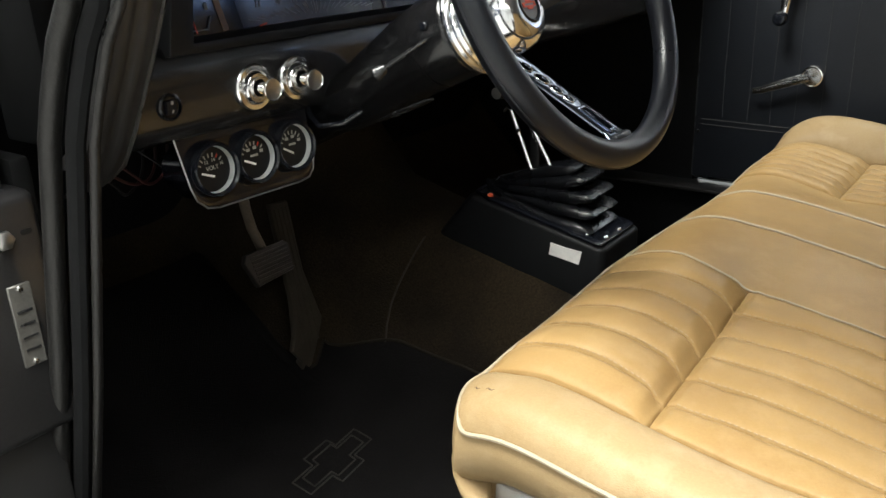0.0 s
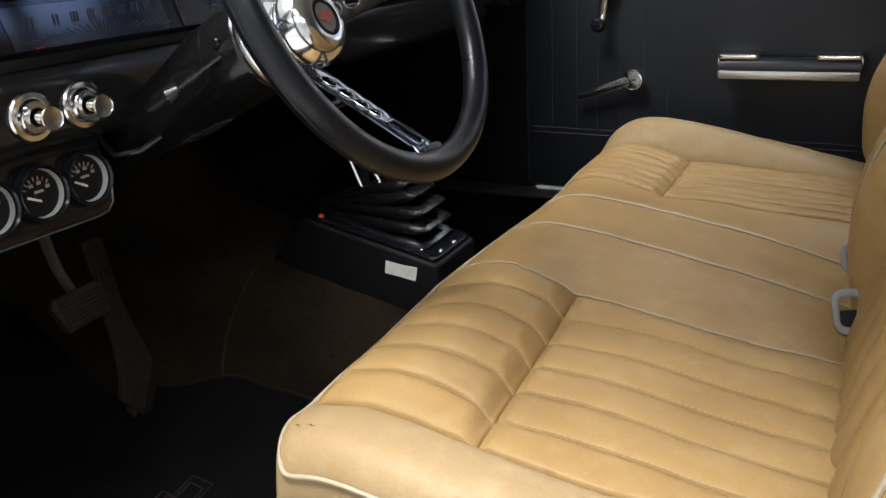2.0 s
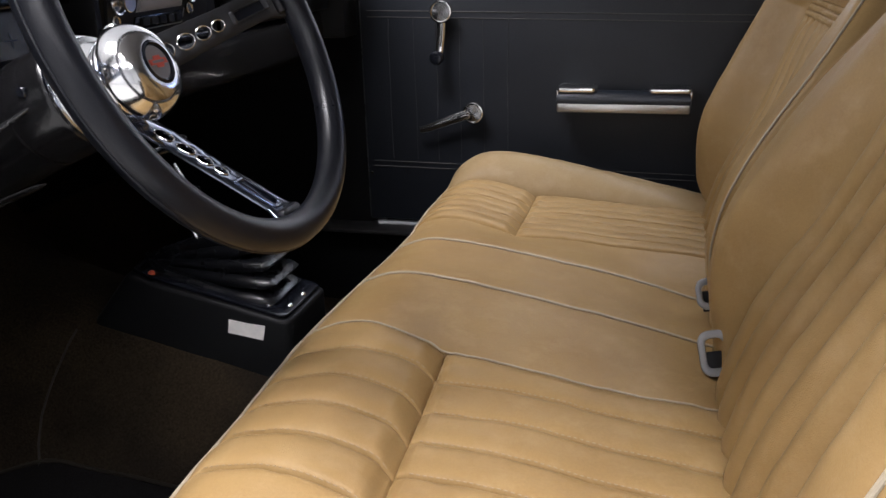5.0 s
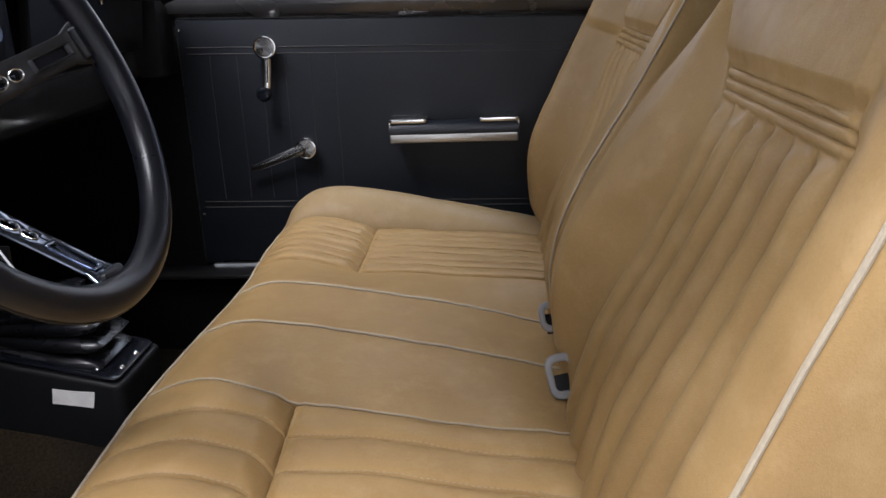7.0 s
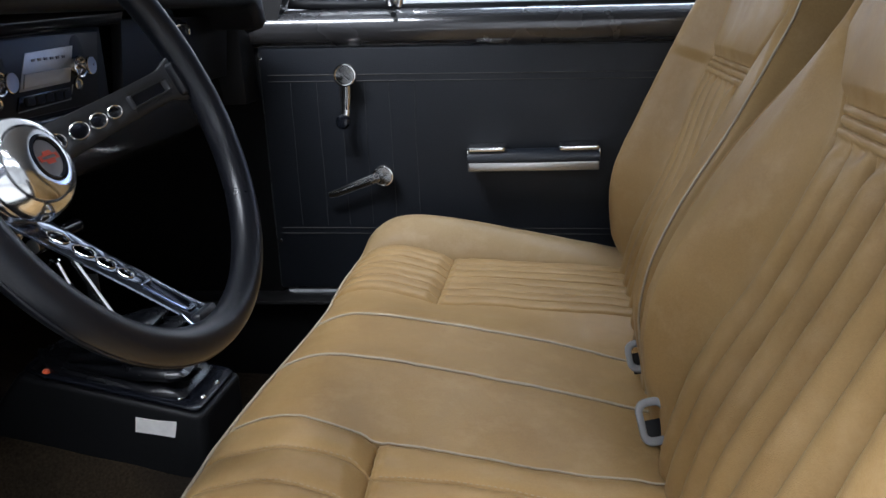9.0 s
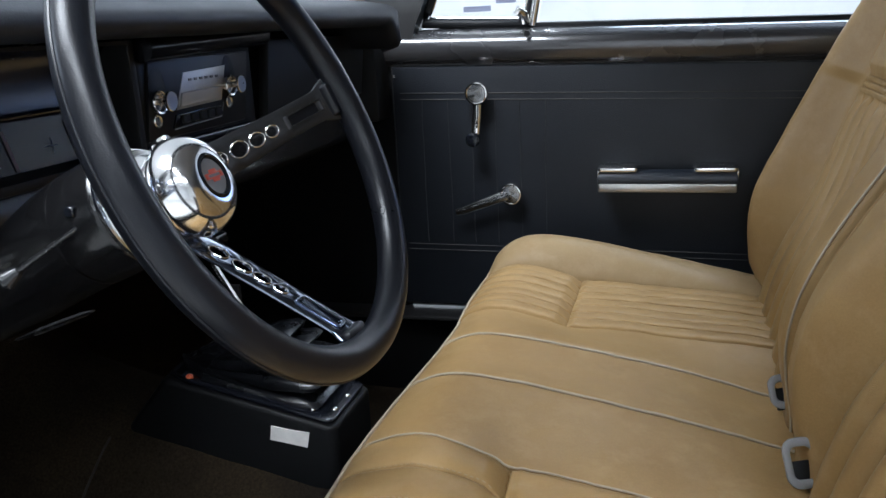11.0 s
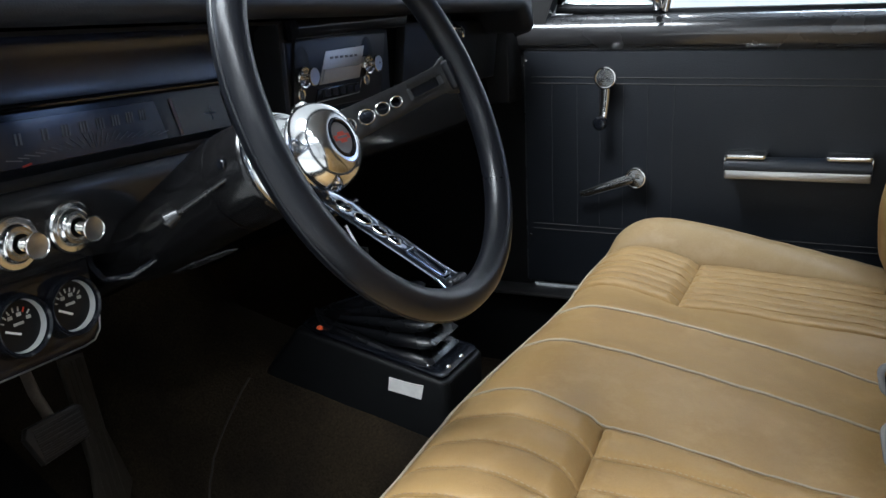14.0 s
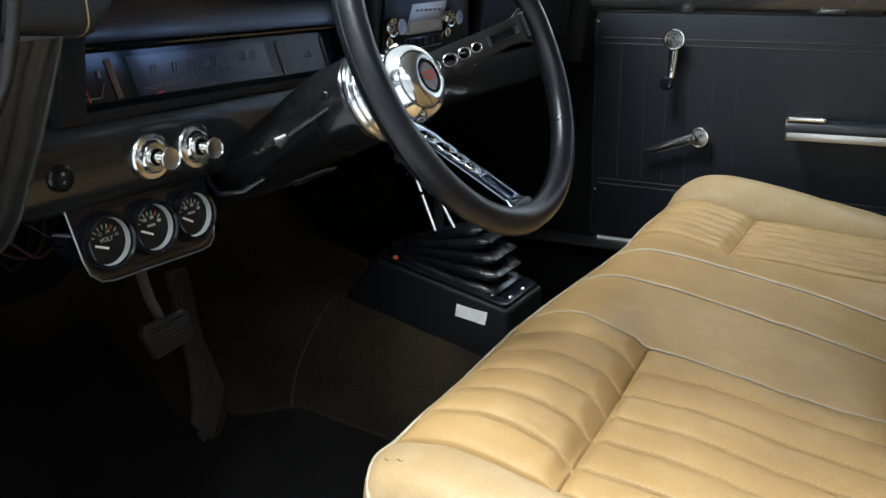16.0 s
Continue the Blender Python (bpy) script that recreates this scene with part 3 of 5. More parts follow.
def bench_seat():
    seat = thing("bench_seat", "tan leather bench seat with pleated inserts and cream piping", "car seat", (0.0, 0.09, 0.40))
    R = ((0.024, 0.0, 0.0), (0.0135, 0.0, 0.0025), (0.006, 0.0, 0.008), (0.0015, 0.0, 0.016), (0.0, 0.0, 0.023), (0.0, -0.002, 0.035), (0.0, -0.001, 0.052), (0.0, 0.006, 0.068), (0.0, 0.019, 0.082), (0.0, 0.034, 0.088), (0.0, 0.040, 0.16))
    xs = set(steps(SEAT_X0 + 0.034, 0.02, 270) + steps(0.02, SEAT_X1, 14)) | {-0.272 + 0.0009 * k for k in range(44)}
    xs = sorted(xs)
    xs = [xs[0]] + [q for p, q in zip(xs, xs[1:]) if q - p > 0.0003]
    vs = [(SEAT_X0 + a, p, d) for a, p, d in reversed(R)] + [(x, 0, 0) for x in xs]
    # finer rows beside every seam and pipe
    seams = NEAR_SEAMS + FAR_SEAMS + PIPES
    ys = set(steps(SEAT_N + 0.034, SEAT_F - 0.034, 330)) | {s + d for s in seams for d in (-0.0035, -0.0024, -0.0016, -0.0010, -0.0005, 0.0, 0.0005, 0.0010, 0.0016, 0.0024, 0.0035)}
    ys = sorted(ys)
    ys = [ys[0]] + [q for p, q in zip(ys, ys[1:]) if q - p > 0.0002]
    us = [(SEAT_N + a, p, d) for a, p, d in reversed(R)] + [(y, 0, 0) for y in ys] + [(SEAT_F - a, -p, d) for a, p, d in R]
    lo, hi = (min(range(len(us)), key=lambda i: abs(us[i][0] - y)) for y in (NEAR_SEAMS[0], FAR_SEAMS[-1]))
    part("cushion", surface(cushion_point, us[lo:hi + 1], vs), LEATHER, seat, sharp=80)
    part("side_roll", surface(cushion_point, us[:lo + 1], vs), ROLL_LEATHER, seat, "pale tan leather side roll", sharp=80)
    part("side_roll", surface(cushion_point, us[hi:], vs), ROLL_LEATHER, seat, "pale tan leather side roll", sharp=80)
    # piping along the upper edge: far side, front, near side
    line = []
    e = 0.0022
    cz = lambda x, y: cushion_top(x, y) - 0.021
    line += [(x, SEAT_F + e, cz(x, SEAT_F - 0.001)) for x in steps(SEAT_X1, SEAT_X0 + 0.03, 30)]
    line += [(SEAT_X0 + 0.03 - 0.03 * math.sin(a), SEAT_F - 0.03 + 0.03 * math.cos(a) + e, cz(SEAT_X0 + 0.02, SEAT_F - 0.01)) for a in steps(0.2, 1.5, 6)]
    line += [(SEAT_X0 + 0.0055 + corner(SEAT_X0, y), y, cz(SEAT_X0, y) + 0.0168) for y in steps(SEAT_F - 0.03, SEAT_N, 150)]
    line += [(x + corner(x, SEAT_N), SEAT_N - e, cz(x, SEAT_N + 0.001)) for x in steps(SEAT_X0 + 0.004, SEAT_X1, 60)]
    for _ in range(8):
        line = [line[0]] + [tuple((p[k] + q[k] * 2 + r2[k]) / 4 for k in range(3)) for p, q, r2 in zip(line, line[1:], line[2:])] + [line[-1]]
    part("edge_piping", sweep(line, 0.0021, 8), PIPING, seat, "cream piping")
    for y0 in PIPES:
        c = corner(SEAT_X0, y0)
        pts = [(SEAT_X0 - 0.003 + c, y0, cushion_top(SEAT_X0, y0) - 0.022), (SEAT_X0 + 0.006 + c, y0, cushion_top(SEAT_X0, y0) - 0.006)]
        pts += [(x + corner(x, y0), y0 + wander(x, y0), max(cushion_top(x, y0 - 0.004), cushion_top(x, y0 + 0.004)) + 0.0002) for x in steps(SEAT_X0 + 0.02, SEAT_X1, 110)]
        part("piping", sweep(pts, 0.0018 if y0 > 0 else 0.0012, 8), PIPING, seat, "cream piping")
    # stitched seams of the pleats
    for y in NEAR_SEAMS[1:-1]:
        bm = bmesh.new()
        x = SEAT_X0 + 0.03
        while x < 0.02:
            if abs(x - seam_x(y)) > 0.008:
                yy = y + 0.0026
                p, q = (Vector((s, yy + wander(s, y), cushion_top(s, yy) + 0.0004)) for s in (x, x + 0.0030))
                sweep([p, q], 0.0005, 5, bm=bm)
            x += 0.0056
        tagged(part("seam_stitching", bm, SEAMTHREAD, seat), kind="stuff")
    # scuff marks on the front corner
    for x0, y0, ln in ((-0.392, -0.452, 0.006), (-0.380, -0.451, 0.009)):
        part("scuff_mark", sweep([(x0 + ln * k / 4, y0 + 0.0015 * math.sin(k * 1.7), cushion_top(x0 + ln * k / 4, y0) + 0.0001) for k in range(5)], lambda t: 0.0003 + 0.0006 * math.sin(math.pi * t), 5, flat=0.3), SCUFF, seat, "dark scuff")
    b = slab(rounded(0.42, SEAT_F - SEAT_N - 0.06, 0.03, SEAT_X0 + 0.035 + 0.21, (SEAT_N + SEAT_F) / 2), 0.13, 0.006, origin=(0, 0, 0.335), ax=(1, 0, 0), ay=(0, 1, 0))
    part("seat_skirt", b, SKIRT, seat, "pale grey seat base")
    part("seat_base", box(SEAT_X0 + 0.06, 0.3, SEAT_N + 0.06, SEAT_F - 0.06, 0.25, 0.334, 0.01), BLACK, seat, "black seat frame")
    return seat


SEAT = bench_seat()

# ---- the two backrests, mirror images about the split ----
BAND0, BAND1, BACK_TOP, SPLIT, LEAN = 0.319, 0.345, 0.60, 0.0825, 0.36
INNER_H = curve((-0.06, 0.0), (-0.02, 0.004), (0.0, 0.014), (0.035, 0.036), (0.07, 0.052), (0.11, 0.060), (0.15, 0.060), (0.20, 0.053), (0.25, 0.042), (0.30, 0.029), (0.35, 0.019), (0.42, 0.010), (0.60, 0.004))
OUTER_H = {
    "driver": curve((-0.06, 0.0), (0.0, 0.012), (0.06, 0.031), (0.12, 0.037), (0.20, 0.034), (0.30, 0.028), (0.40, 0.020), (0.60, 0.010)),
    "passenger": curve((-0.06, 0.0), (0.0, 0.008), (0.033, 0.036), (0.093, 0.063), (0.14, 0.071), (0.20, 0.068), (0.275, 0.060), (0.376, 0.048), (0.45, 0.038), (0.60, 0.030)),
}


def back_edges(s):
    """Outer and inner edge of the driver's backrest at height s."""
    return -0.474 + 0.04 * smooth01((s - 0.38) / 0.2), 0.062 - 0.08 * smooth01((s - 0.26) / 0.2)


def back_lines(s):
    """The two lines between which it is pleated."""
    inner = -0.045 - 0.052 * smooth01((s - 0.08) / 0.22) + 0.085 * smooth01((s - 0.31) / 0.12)
    return -0.358 - 0.010 * smooth01((s - 0.2) / 0.1) + 0.012 * smooth01((s - 0.325) / 0.02), inner


def back_y(f, s):
    a, b = back_edges(s)
    p0, p1 = back_lines(s)
    p1 = min(p1, b - 0.02)
    if f < 0.25:
        return a + (p0 - a) * f / 0.25, -1, 1 - f / 0.25
    if f <= 0.72:
        return p0 + (p1 - p0) * (f - 0.25) / 0.47, 0, (f - 0.25) / 0.47
    return p1 + (b - p1) * (f - 0.72) / 0.28, 1, (f - 0.72) / 0.28


def back_point(which, f, s, drop):
    """f: 0..1 across, s: height along the back, drop: how far towards the rear."""
    a, b = back_edges(s)
    y, zone, t = back_y(f, s)
    h = 0.0
    if zone == -1:
        h += OUTER_H[which](s) * smooth01(t / 0.6) * (1 - 0.22 * smooth01((t - 0.6) / 0.4))
    elif zone == 1:
        h += INNER_H(s) * smooth01(t / 0.62)
    elif s < BAND0:
        n = 6
        q = t * n + 0.09 * noise.noise(Vector((s * 7, t * 6, 4)))
        near = math.exp(-((BAND0 - s) / 0.022) ** 2)
        full = 0.45 * puff(q) + 0.55 * (1 - (2 * (q % 1.0) - 1) ** 2)
        h += (0.0255 if which == "driver" else 0.0165) * (full - 0.65) * (1 - 0.45 * near) * smooth01((BAND0 - s) / 0.016 + 0.05)
        h += near * (0.0024 * noise.noise(Vector((q * 2.6, s * 34, 9))) + 0.0012 * math.sin(q * 8.0))
        g = abs(q - round(q)) * 0.05
        h -= 0.0045 * math.exp(-(g / 0.0026) ** 2)
        h += 0.012 * math.exp(-((s - 0.07) / 0.09) ** 2)
        h *= smooth01((s + 0.05) / 0.05)
    elif s < BAND1:
        k = (s - BAND0) / (BAND1 - BAND0) * 3.0
        h += 0.0044 * (puff(k) - 0.5) + 0.001 * noise.noise(Vector((t * 9, k, 3)))
    else:
        h += 0.007 * smooth01((s - BAND1) / 0.015) + 0.010 * math.sin(math.pi * t)
    if zone == 0:
        for e in (0.0, 1.0):
            h -= 0.006 * math.exp(-((t - e) * 0.28 / 0.005) ** 2)
    r = 0.018
    for e in (a, b):
        d = abs(y - e)
        if d < r:
            h -= r - math.sqrt(max(0.0, r * r - (r - d) ** 2))
    h += 0.0022 * noise.noise(Vector((s * 9, y * 9, 11 if which == "driver" else 31))) + 0.0007 * noise.noise(Vector((s * 40, y * 40, 5)))
    nrm = Vector((-1, 0, LEAN)).normalized()
    p = Vector((0.03 + LEAN * s, y, 0.53 + s)) + nrm * h + Vector((drop, 0, 0))
    if which == "passenger":
        p.y = 2 * SPLIT - p.y
    return p


def backrest(which):
    fs = steps(0, 0.25, 40)[:-1] + steps(0.25, 0.72, 150)[:-1] + steps(0.72, 1, 50)
    ss = steps(-0.05, 0.30, 110)[:-1] + steps(0.30, 0.36, 48)[:-1] + steps(0.36, BACK_TOP, 40)
    bm = surface(lambda f, s: back_point(which, f, s, 0), fs, ss)
    for f in (0.0, 1.0):
        surface(lambda d, s: back_point(which, f, s, d), steps(0, 0.13, 5), ss, bm=bm)
    surface(lambda f, d: back_point(which, f, BACK_TOP, d), fs, steps(0, 0.13, 4), bm=bm)
    bmesh.ops.remove_doubles(bm, verts=bm.verts, dist=0.0002)
    part("backrest", bm, LEATHER, SEAT, sharp=80)
    for outer, r, mat, label in ((True, 0.0022, PIPING, "cream piping"), (False, 0.0015, PIPING if which == "passenger" else LEATHER, "thin piping")):
        pts = []
        for s in steps(-0.03, BACK_TOP, 70):
            p = back_point(which, 0.012 if outer else 0.985, s, 0)
            pts.append(p + Vector((-0.0012, 0, 0.0004)))
        for _ in range(3):
            pts = [pts[0]] + [(p + q * 2 + w) / 4 for p, q, w in zip(pts, pts[1:], pts[2:])] + [pts[-1]]
        part("back_piping", sweep(pts, r, 8), mat, SEAT, label)


backrest("driver")
backrest("passenger")

# ---- passenger door ----
DY = 0.75


def belt_z(x):
    return 0.893 - 0.02 * (x + 0.4)


def passenger_door():
    door = thing("passenger_door", "closed passenger door with black vinyl trim panel and chrome handles", "car door", (0.0, DY, 0.41))
    # door shell behind the trim
    part("door_shell", box(-0.66, 0.62, DY + 0.012, DY + 0.09, 0.41, 0.93, 0.01), PAINT, door, "dark grey painted steel")
    out = [(-0.645, 0.42), (0.60, 0.42), (0.60, belt_z(0.6)), (-0.645, belt_z(-0.645))]
    part("trim_panel", slab(out, 0.012, 0.004, origin=(0, DY + 0.012, 0), ax=(1, 0, 0), ay=(0, 0, 1)), VINYL, door)
    # painted belt rail: rolled profile
    prof = [Vector(p) for p in ((DY + 0.004, 0.0), (DY - 0.006, 0.012), (DY - 0.012, 0.03), (DY - 0.008, 0.048), (DY + 0.006, 0.060), (DY + 0.026, 0.066), (DY + 0.05, 0.068), (DY + 0.06, 0.05))]
    for _ in range(3):
        prof = [prof[0]] + [q for a, c in zip(prof, prof[1:]) for q in (a * 0.75 + c * 0.25, a * 0.25 + c * 0.75)] + [prof[-1]]

    def rail(x, k):
        return Vector((x, prof[k].x, belt_z(x) + 0.002 + prof[k].y))
    part("belt_rail", surface(rail, steps(-0.655, 0.62, 20), range(len(prof))), RAILPAINT, door, "dark grey metallic painted rail", sharp=80)
    part("window_seal", slab([(-0.40, 0.952), (0.62, 0.932), (0.62, belt_z(0.62) + 0.074), (-0.40, belt_z(-0.40) + 0.076)], 0.027, 0.004, origin=(0, DY + 0.055, 0), ax=(1, 0, 0), ay=(0, 0, 1)), RUBBER, door, "black rubber window seal")
    # stitching
    def stitch(pts, r=0.0009, mat=THREAD):
        part("stitching", sweep(pts, r, 5), mat, door)
    y = DY - 0.0008
    for dz in (-0.050, -0.062):
        stitch([(x, y, belt_z(x) + dz) for x in steps(-0.63, 0.58, 30)])
    for dz in (0.0, 0.011):
        stitch([(x, y, 0.545 - dz - 0.012 * (x + 0.5)) for x in steps(-0.63, 0.58, 30)])
    for x in (-0.587, -0.535, -0.490, -0.444, -0.396, -0.348):
        stitch([(x + 0.0022 * noise.noise(Vector((x * 40, z * 9, 1))) + 0.0008 * noise.noise(Vector((x * 40, z * 40, 4))), y, z) for z in steps(0.552, belt_z(x) - 0.064, 40)], 0.0007, OLDTHREAD)
    part("lock_button_seat", lathe((-0.376, DY - 0.014, 0.95), (0, -1, 0), [(0, 0), (0, 0.006), (0.003, 0.005), (0.003, 0)], 16), BLACK, door, "black lock button hole")
    # window crank pointing down
    cr = part("window_crank", lathe((-0.471, DY, 0.846), (0, -1, 0), [(-0.002, 0), (-0.002, 0.013), (0.022, 0.012), (0.026, 0.0220), (0.033, 0.0220), (0.0358, 0.0204), (0.0362, 0.0186), (0.0350, 0.0172)], 40), CHROME, door, "chrome window crank")
    part("crank_face", lathe((-0.471, DY - 0.0350, 0.846), (0, -1, 0), [(0, 0.0172), (0.0012, 0)], 40), SPUN, cr, "spun metal face")
    part("crank_arm", sweep([(-0.471, DY - 0.028, 0.840), (-0.473, DY - 0.027, 0.805), (-0.4755, DY - 0.030, 0.778), (-0.477, DY - 0.034, 0.762)], lambda t: 0.0092 - 0.0014 * t, 12, flat=0.5, up=(0, 1, 0)), BRIGHT, cr)
    for dx in (-0.0034, 0.0030):
        part("arm_groove", sweep([(-0.4715 + dx, DY - 0.0325, 0.826), (-0.4730 + dx, DY - 0.0320, 0.805), (-0.4748 + dx, DY - 0.0345, 0.782)], 0.0013, 6), BLACK, cr, "black groove")
    part("crank_knob", lathe((-0.477, DY - 0.026, 0.762), (0, -1, 0), [(0, 0), (0, 0.008), (0.008, 0.010), (0.016, 0.0135), (0.026, 0.0135), (0.030, 0.010), (0.031, 0)], 24), BLACKGLOSS, cr, "black knob")
    # inner door handle
    hd = part("door_handle", lathe((-0.412, DY, 0.654), (0, -1, 0), [(-0.002, 0), (-0.002, 0.013), (0.016, 0.012), (0.020, 0.0212), (0.028, 0.0212), (0.0308, 0.0196), (0.0312, 0.0178), (0.0300, 0.0165)], 40), CHROME, door, "chrome inner door handle")
    part("handle_face", lathe((-0.412, DY - 0.0300, 0.654), (0, -1, 0), [(0, 0.0165), (0.0012, 0)], 40), SPUN, hd, "spun metal face")
    part("handle_lever", sweep([(-0.420, DY - 0.026, 0.652), (-0.447, DY - 0.027, 0.643), (-0.477, DY - 0.028, 0.632), (-0.506, DY - 0.027, 0.621), (-0.521, DY - 0.025, 0.6175)], lambda t: 0.0112 - 0.0045 * t, 14, flat=0.6, up=(0, 1, 0)), BRIGHT, hd)
    # armrest
    b = sweep([(-0.247 + 0.242 * t, DY - 0.046, 0.6880) for t in (0, 0.005, 0.015, 0.03, 0.06, 0.2, 0.4, 0.6, 0.8, 0.94, 0.97, 0.985, 0.995, 1)], lambda t: 0.0170 * min(1.0, 0.55 + 0.45 * math.sqrt(min(1.0, min(t, 1 - t) / 0.05))), 20)
    arm = part("armrest", b, ARMPAD, door, "black armrest pad")
    part("chrome_strip", slab(rounded(0.238, 0.016, 0.003, -0.126, 0.6740), 0.008, 0.0025, origin=(0, DY - 0.056, 0), ax=(1, 0, 0), ay=(0, 0, 1)), BRUSHED, arm, "chrome armrest strip")
    part("strip_base", box(-0.243, -0.009, DY - 0.056, DY + 0.002, 0.664, 0.676, 0.003), BLACK, arm)
    for x0, x1 in ((-0.247, -0.174), (-0.080, -0.004)):
        part("chrome_cap", slab(rounded(x1 - x0, 0.064, 0.008, (x0 + x1) / 2, DY - 0.031), 0.0085, 0.003, origin=(0, 0, 0.7020), ax=(1, 0, 0), ay=(0, 1, 0)), BRIGHT, arm, "chrome armrest bracket")
        part("cap_end", box(x0 if x0 < -0.2 else x1 - 0.004, x0 + 0.004 if x0 < -0.2 else x1, DY - 0.060, DY, 0.692, 0.706, 0.0015), BRIGHT, arm)
    for x, z in ((-0.641, 0.880), (-0.636, 0.520)):
        part("trim_screw", lathe((x, DY - 0.001, z), (0, -1, 0), [(0, 0), (0, 0.0036), (0.0016, 0.0030), (0.0024, 0)], 14), CHROME, door, "small chrome screw")
    # vent window and door glass
    ring = [(-0.573, DY + 0.035, 0.986), (-0.48, DY + 0.035, 0.981), (-0.398, DY + 0.035, 0.977), (-0.388, DY + 0.034, 0.985), (-0.345, DY + 0.018, 1.18), (-0.305, DY + 0.002, 1.38), (-0.395, DY + 0.002, 1.38), (-0.483, DY + 0.018, 1.18), (-0.566, DY + 0.034, 1.000)]
    vent = part("vent_window", sweep(ring, 0.0028, 8, closed=True), BRIGHT, door, "chrome vent window frame")
    grow = [(-0.586, DY + 0.036, 0.976), (-0.48, DY + 0.036, 0.970), (-0.385, DY + 0.036, 0.966), (-0.378, DY + 0.035, 0.985), (-0.335, DY + 0.019, 1.18), (-0.295, DY + 0.003, 1.388), (-0.405, DY + 0.003, 1.388), (-0.494, DY + 0.019, 1.18), (-0.578, DY + 0.035, 0.998)]
    part("vent_seal", sweep(grow, 0.0095, 10, closed=True), RUBBER, vent, "black rubber vent seal")
    part("division_bar", rod((-0.374, DY + 0.030, 0.962), (-0.290, DY + 0.000, 1.38), 0.0075), BRIGHT, vent, "chrome division bar")
    part("vent_latch", sweep([(-0.388, DY + 0.028, 0.972), (-0.387, DY + 0.015, 0.985), (-0.395, DY + 0.008, 0.992), (-0.40, DY + 0.008, 0.984)], lambda t: 0.010 - 0.003 * t, 10), CHROME, vent, "chrome vent latch")
    b = bmesh.new()
    vs = [b.verts.new(p) for p in ((-0.573, DY + 0.036, 0.984), (-0.39, DY + 0.036, 0.976), (-0.305, DY + 0.003, 1.38), (-0.395, DY + 0.003, 1.38))]
    b.faces.new(vs)
    pane = part("vent_pane", b, GLASS, vent, "clear glass")
    pane.visible_shadow = False
    for x0, x1, z0, z1 in ((-0.505, -0.452, 0.993, 1.003), (-0.442, -0.404, 1.006, 1.016)):
        part("decal_bar", box(x0, x1, DY + 0.0345, DY + 0.0355, z0, z1, 0), DECAL, vent, "grey-blue bar of a window sticker")
    b = bmesh.new()
    vs = [b.verts.new(p) for p in ((-0.365, DY + 0.042, 0.955), (0.45, DY + 0.042, 0.930), (0.40, DY + 0.0, 1.40), (-0.285, DY + 0.002, 1.40))]
    b.faces.new(vs)
    pane = part("door_glass", b, GLASS, door, "clear glass")
    pane.visible_shadow = False
    return door


passenger_door()

# ---- dashboard ----
STITCH_YELLOW = material("yellow_thread", (0.24, 0.17, 0.07), 0.6, grain=0.1, spots=0.1)
# darker than the gauge print, in place of lens reflections that veil it
PRINT = material("glare_dimmed_print", (0.17, 0.18, 0.20), 0.5, grain=0.2, grain_scale=300, spots=0.4, spot_scale=60)
TICK = material("dial_print", (0.36, 0.36, 0.33), 0.5, grain=0.05, spots=0.1)
GLINTBROWN = material("brown_glint", (0.12, 0.07, 0.04), 0.45, metal=0.0, grain=0.1, spots=0.2)
DARKRED = material("dull_red_emblem", (0.45, 0.06, 0.025), 0.4, grain=0.1, spots=0.3)


def bar_on_x(x, y, z, w, h, turn=0.0, t=0.0012):
    """A thin bar that faces the rear, w long and h wide, turned in its plane."""
    c, s = math.cos(radians(turn)), math.sin(radians(turn))
    pts = [(y + a * c - b * s, z + a * s + b * c) for a, b in ((-w / 2, -h / 2), (w / 2, -h / 2), (w / 2, h / 2), (-w / 2, h / 2))]
    return slab(pts, t, 0, origin=(x, 0, 0), ax=(0, 1, 0), ay=(0, 0, 1))


def pad_point(y, k):
    prof = ((-0.73, 0.979), (-0.68, 0.978), (-0.62, 0.976), (-0.598, 0.977), (-0.586, 0.981), (-0.580, 0.990), (-0.584, 1.001), (-0.598, 1.011), (-0.64, 1.019), (-0.80, 1.02), (-0.95, 0.99))
    x, z = prof[k]
    r = 0.05
    d = min(y + 0.632, 0.665 - y)
    if d < r:
        q = r - math.sqrt(max(0, r * r - (r - d) ** 2))
        x -= q * 0.9
        z -= 0.25 * q * (1 if z > 0.98 else -1)
    # the ends of the pad turn down
    z -= 0.051 * smooth01((-0.49 - y) / 0.05) if 1 < k < 6 else 0
    z -= 0.040 * smooth01((y - 0.575) / 0.05) if k < 6 else 0
    return Vector((x, y, z))


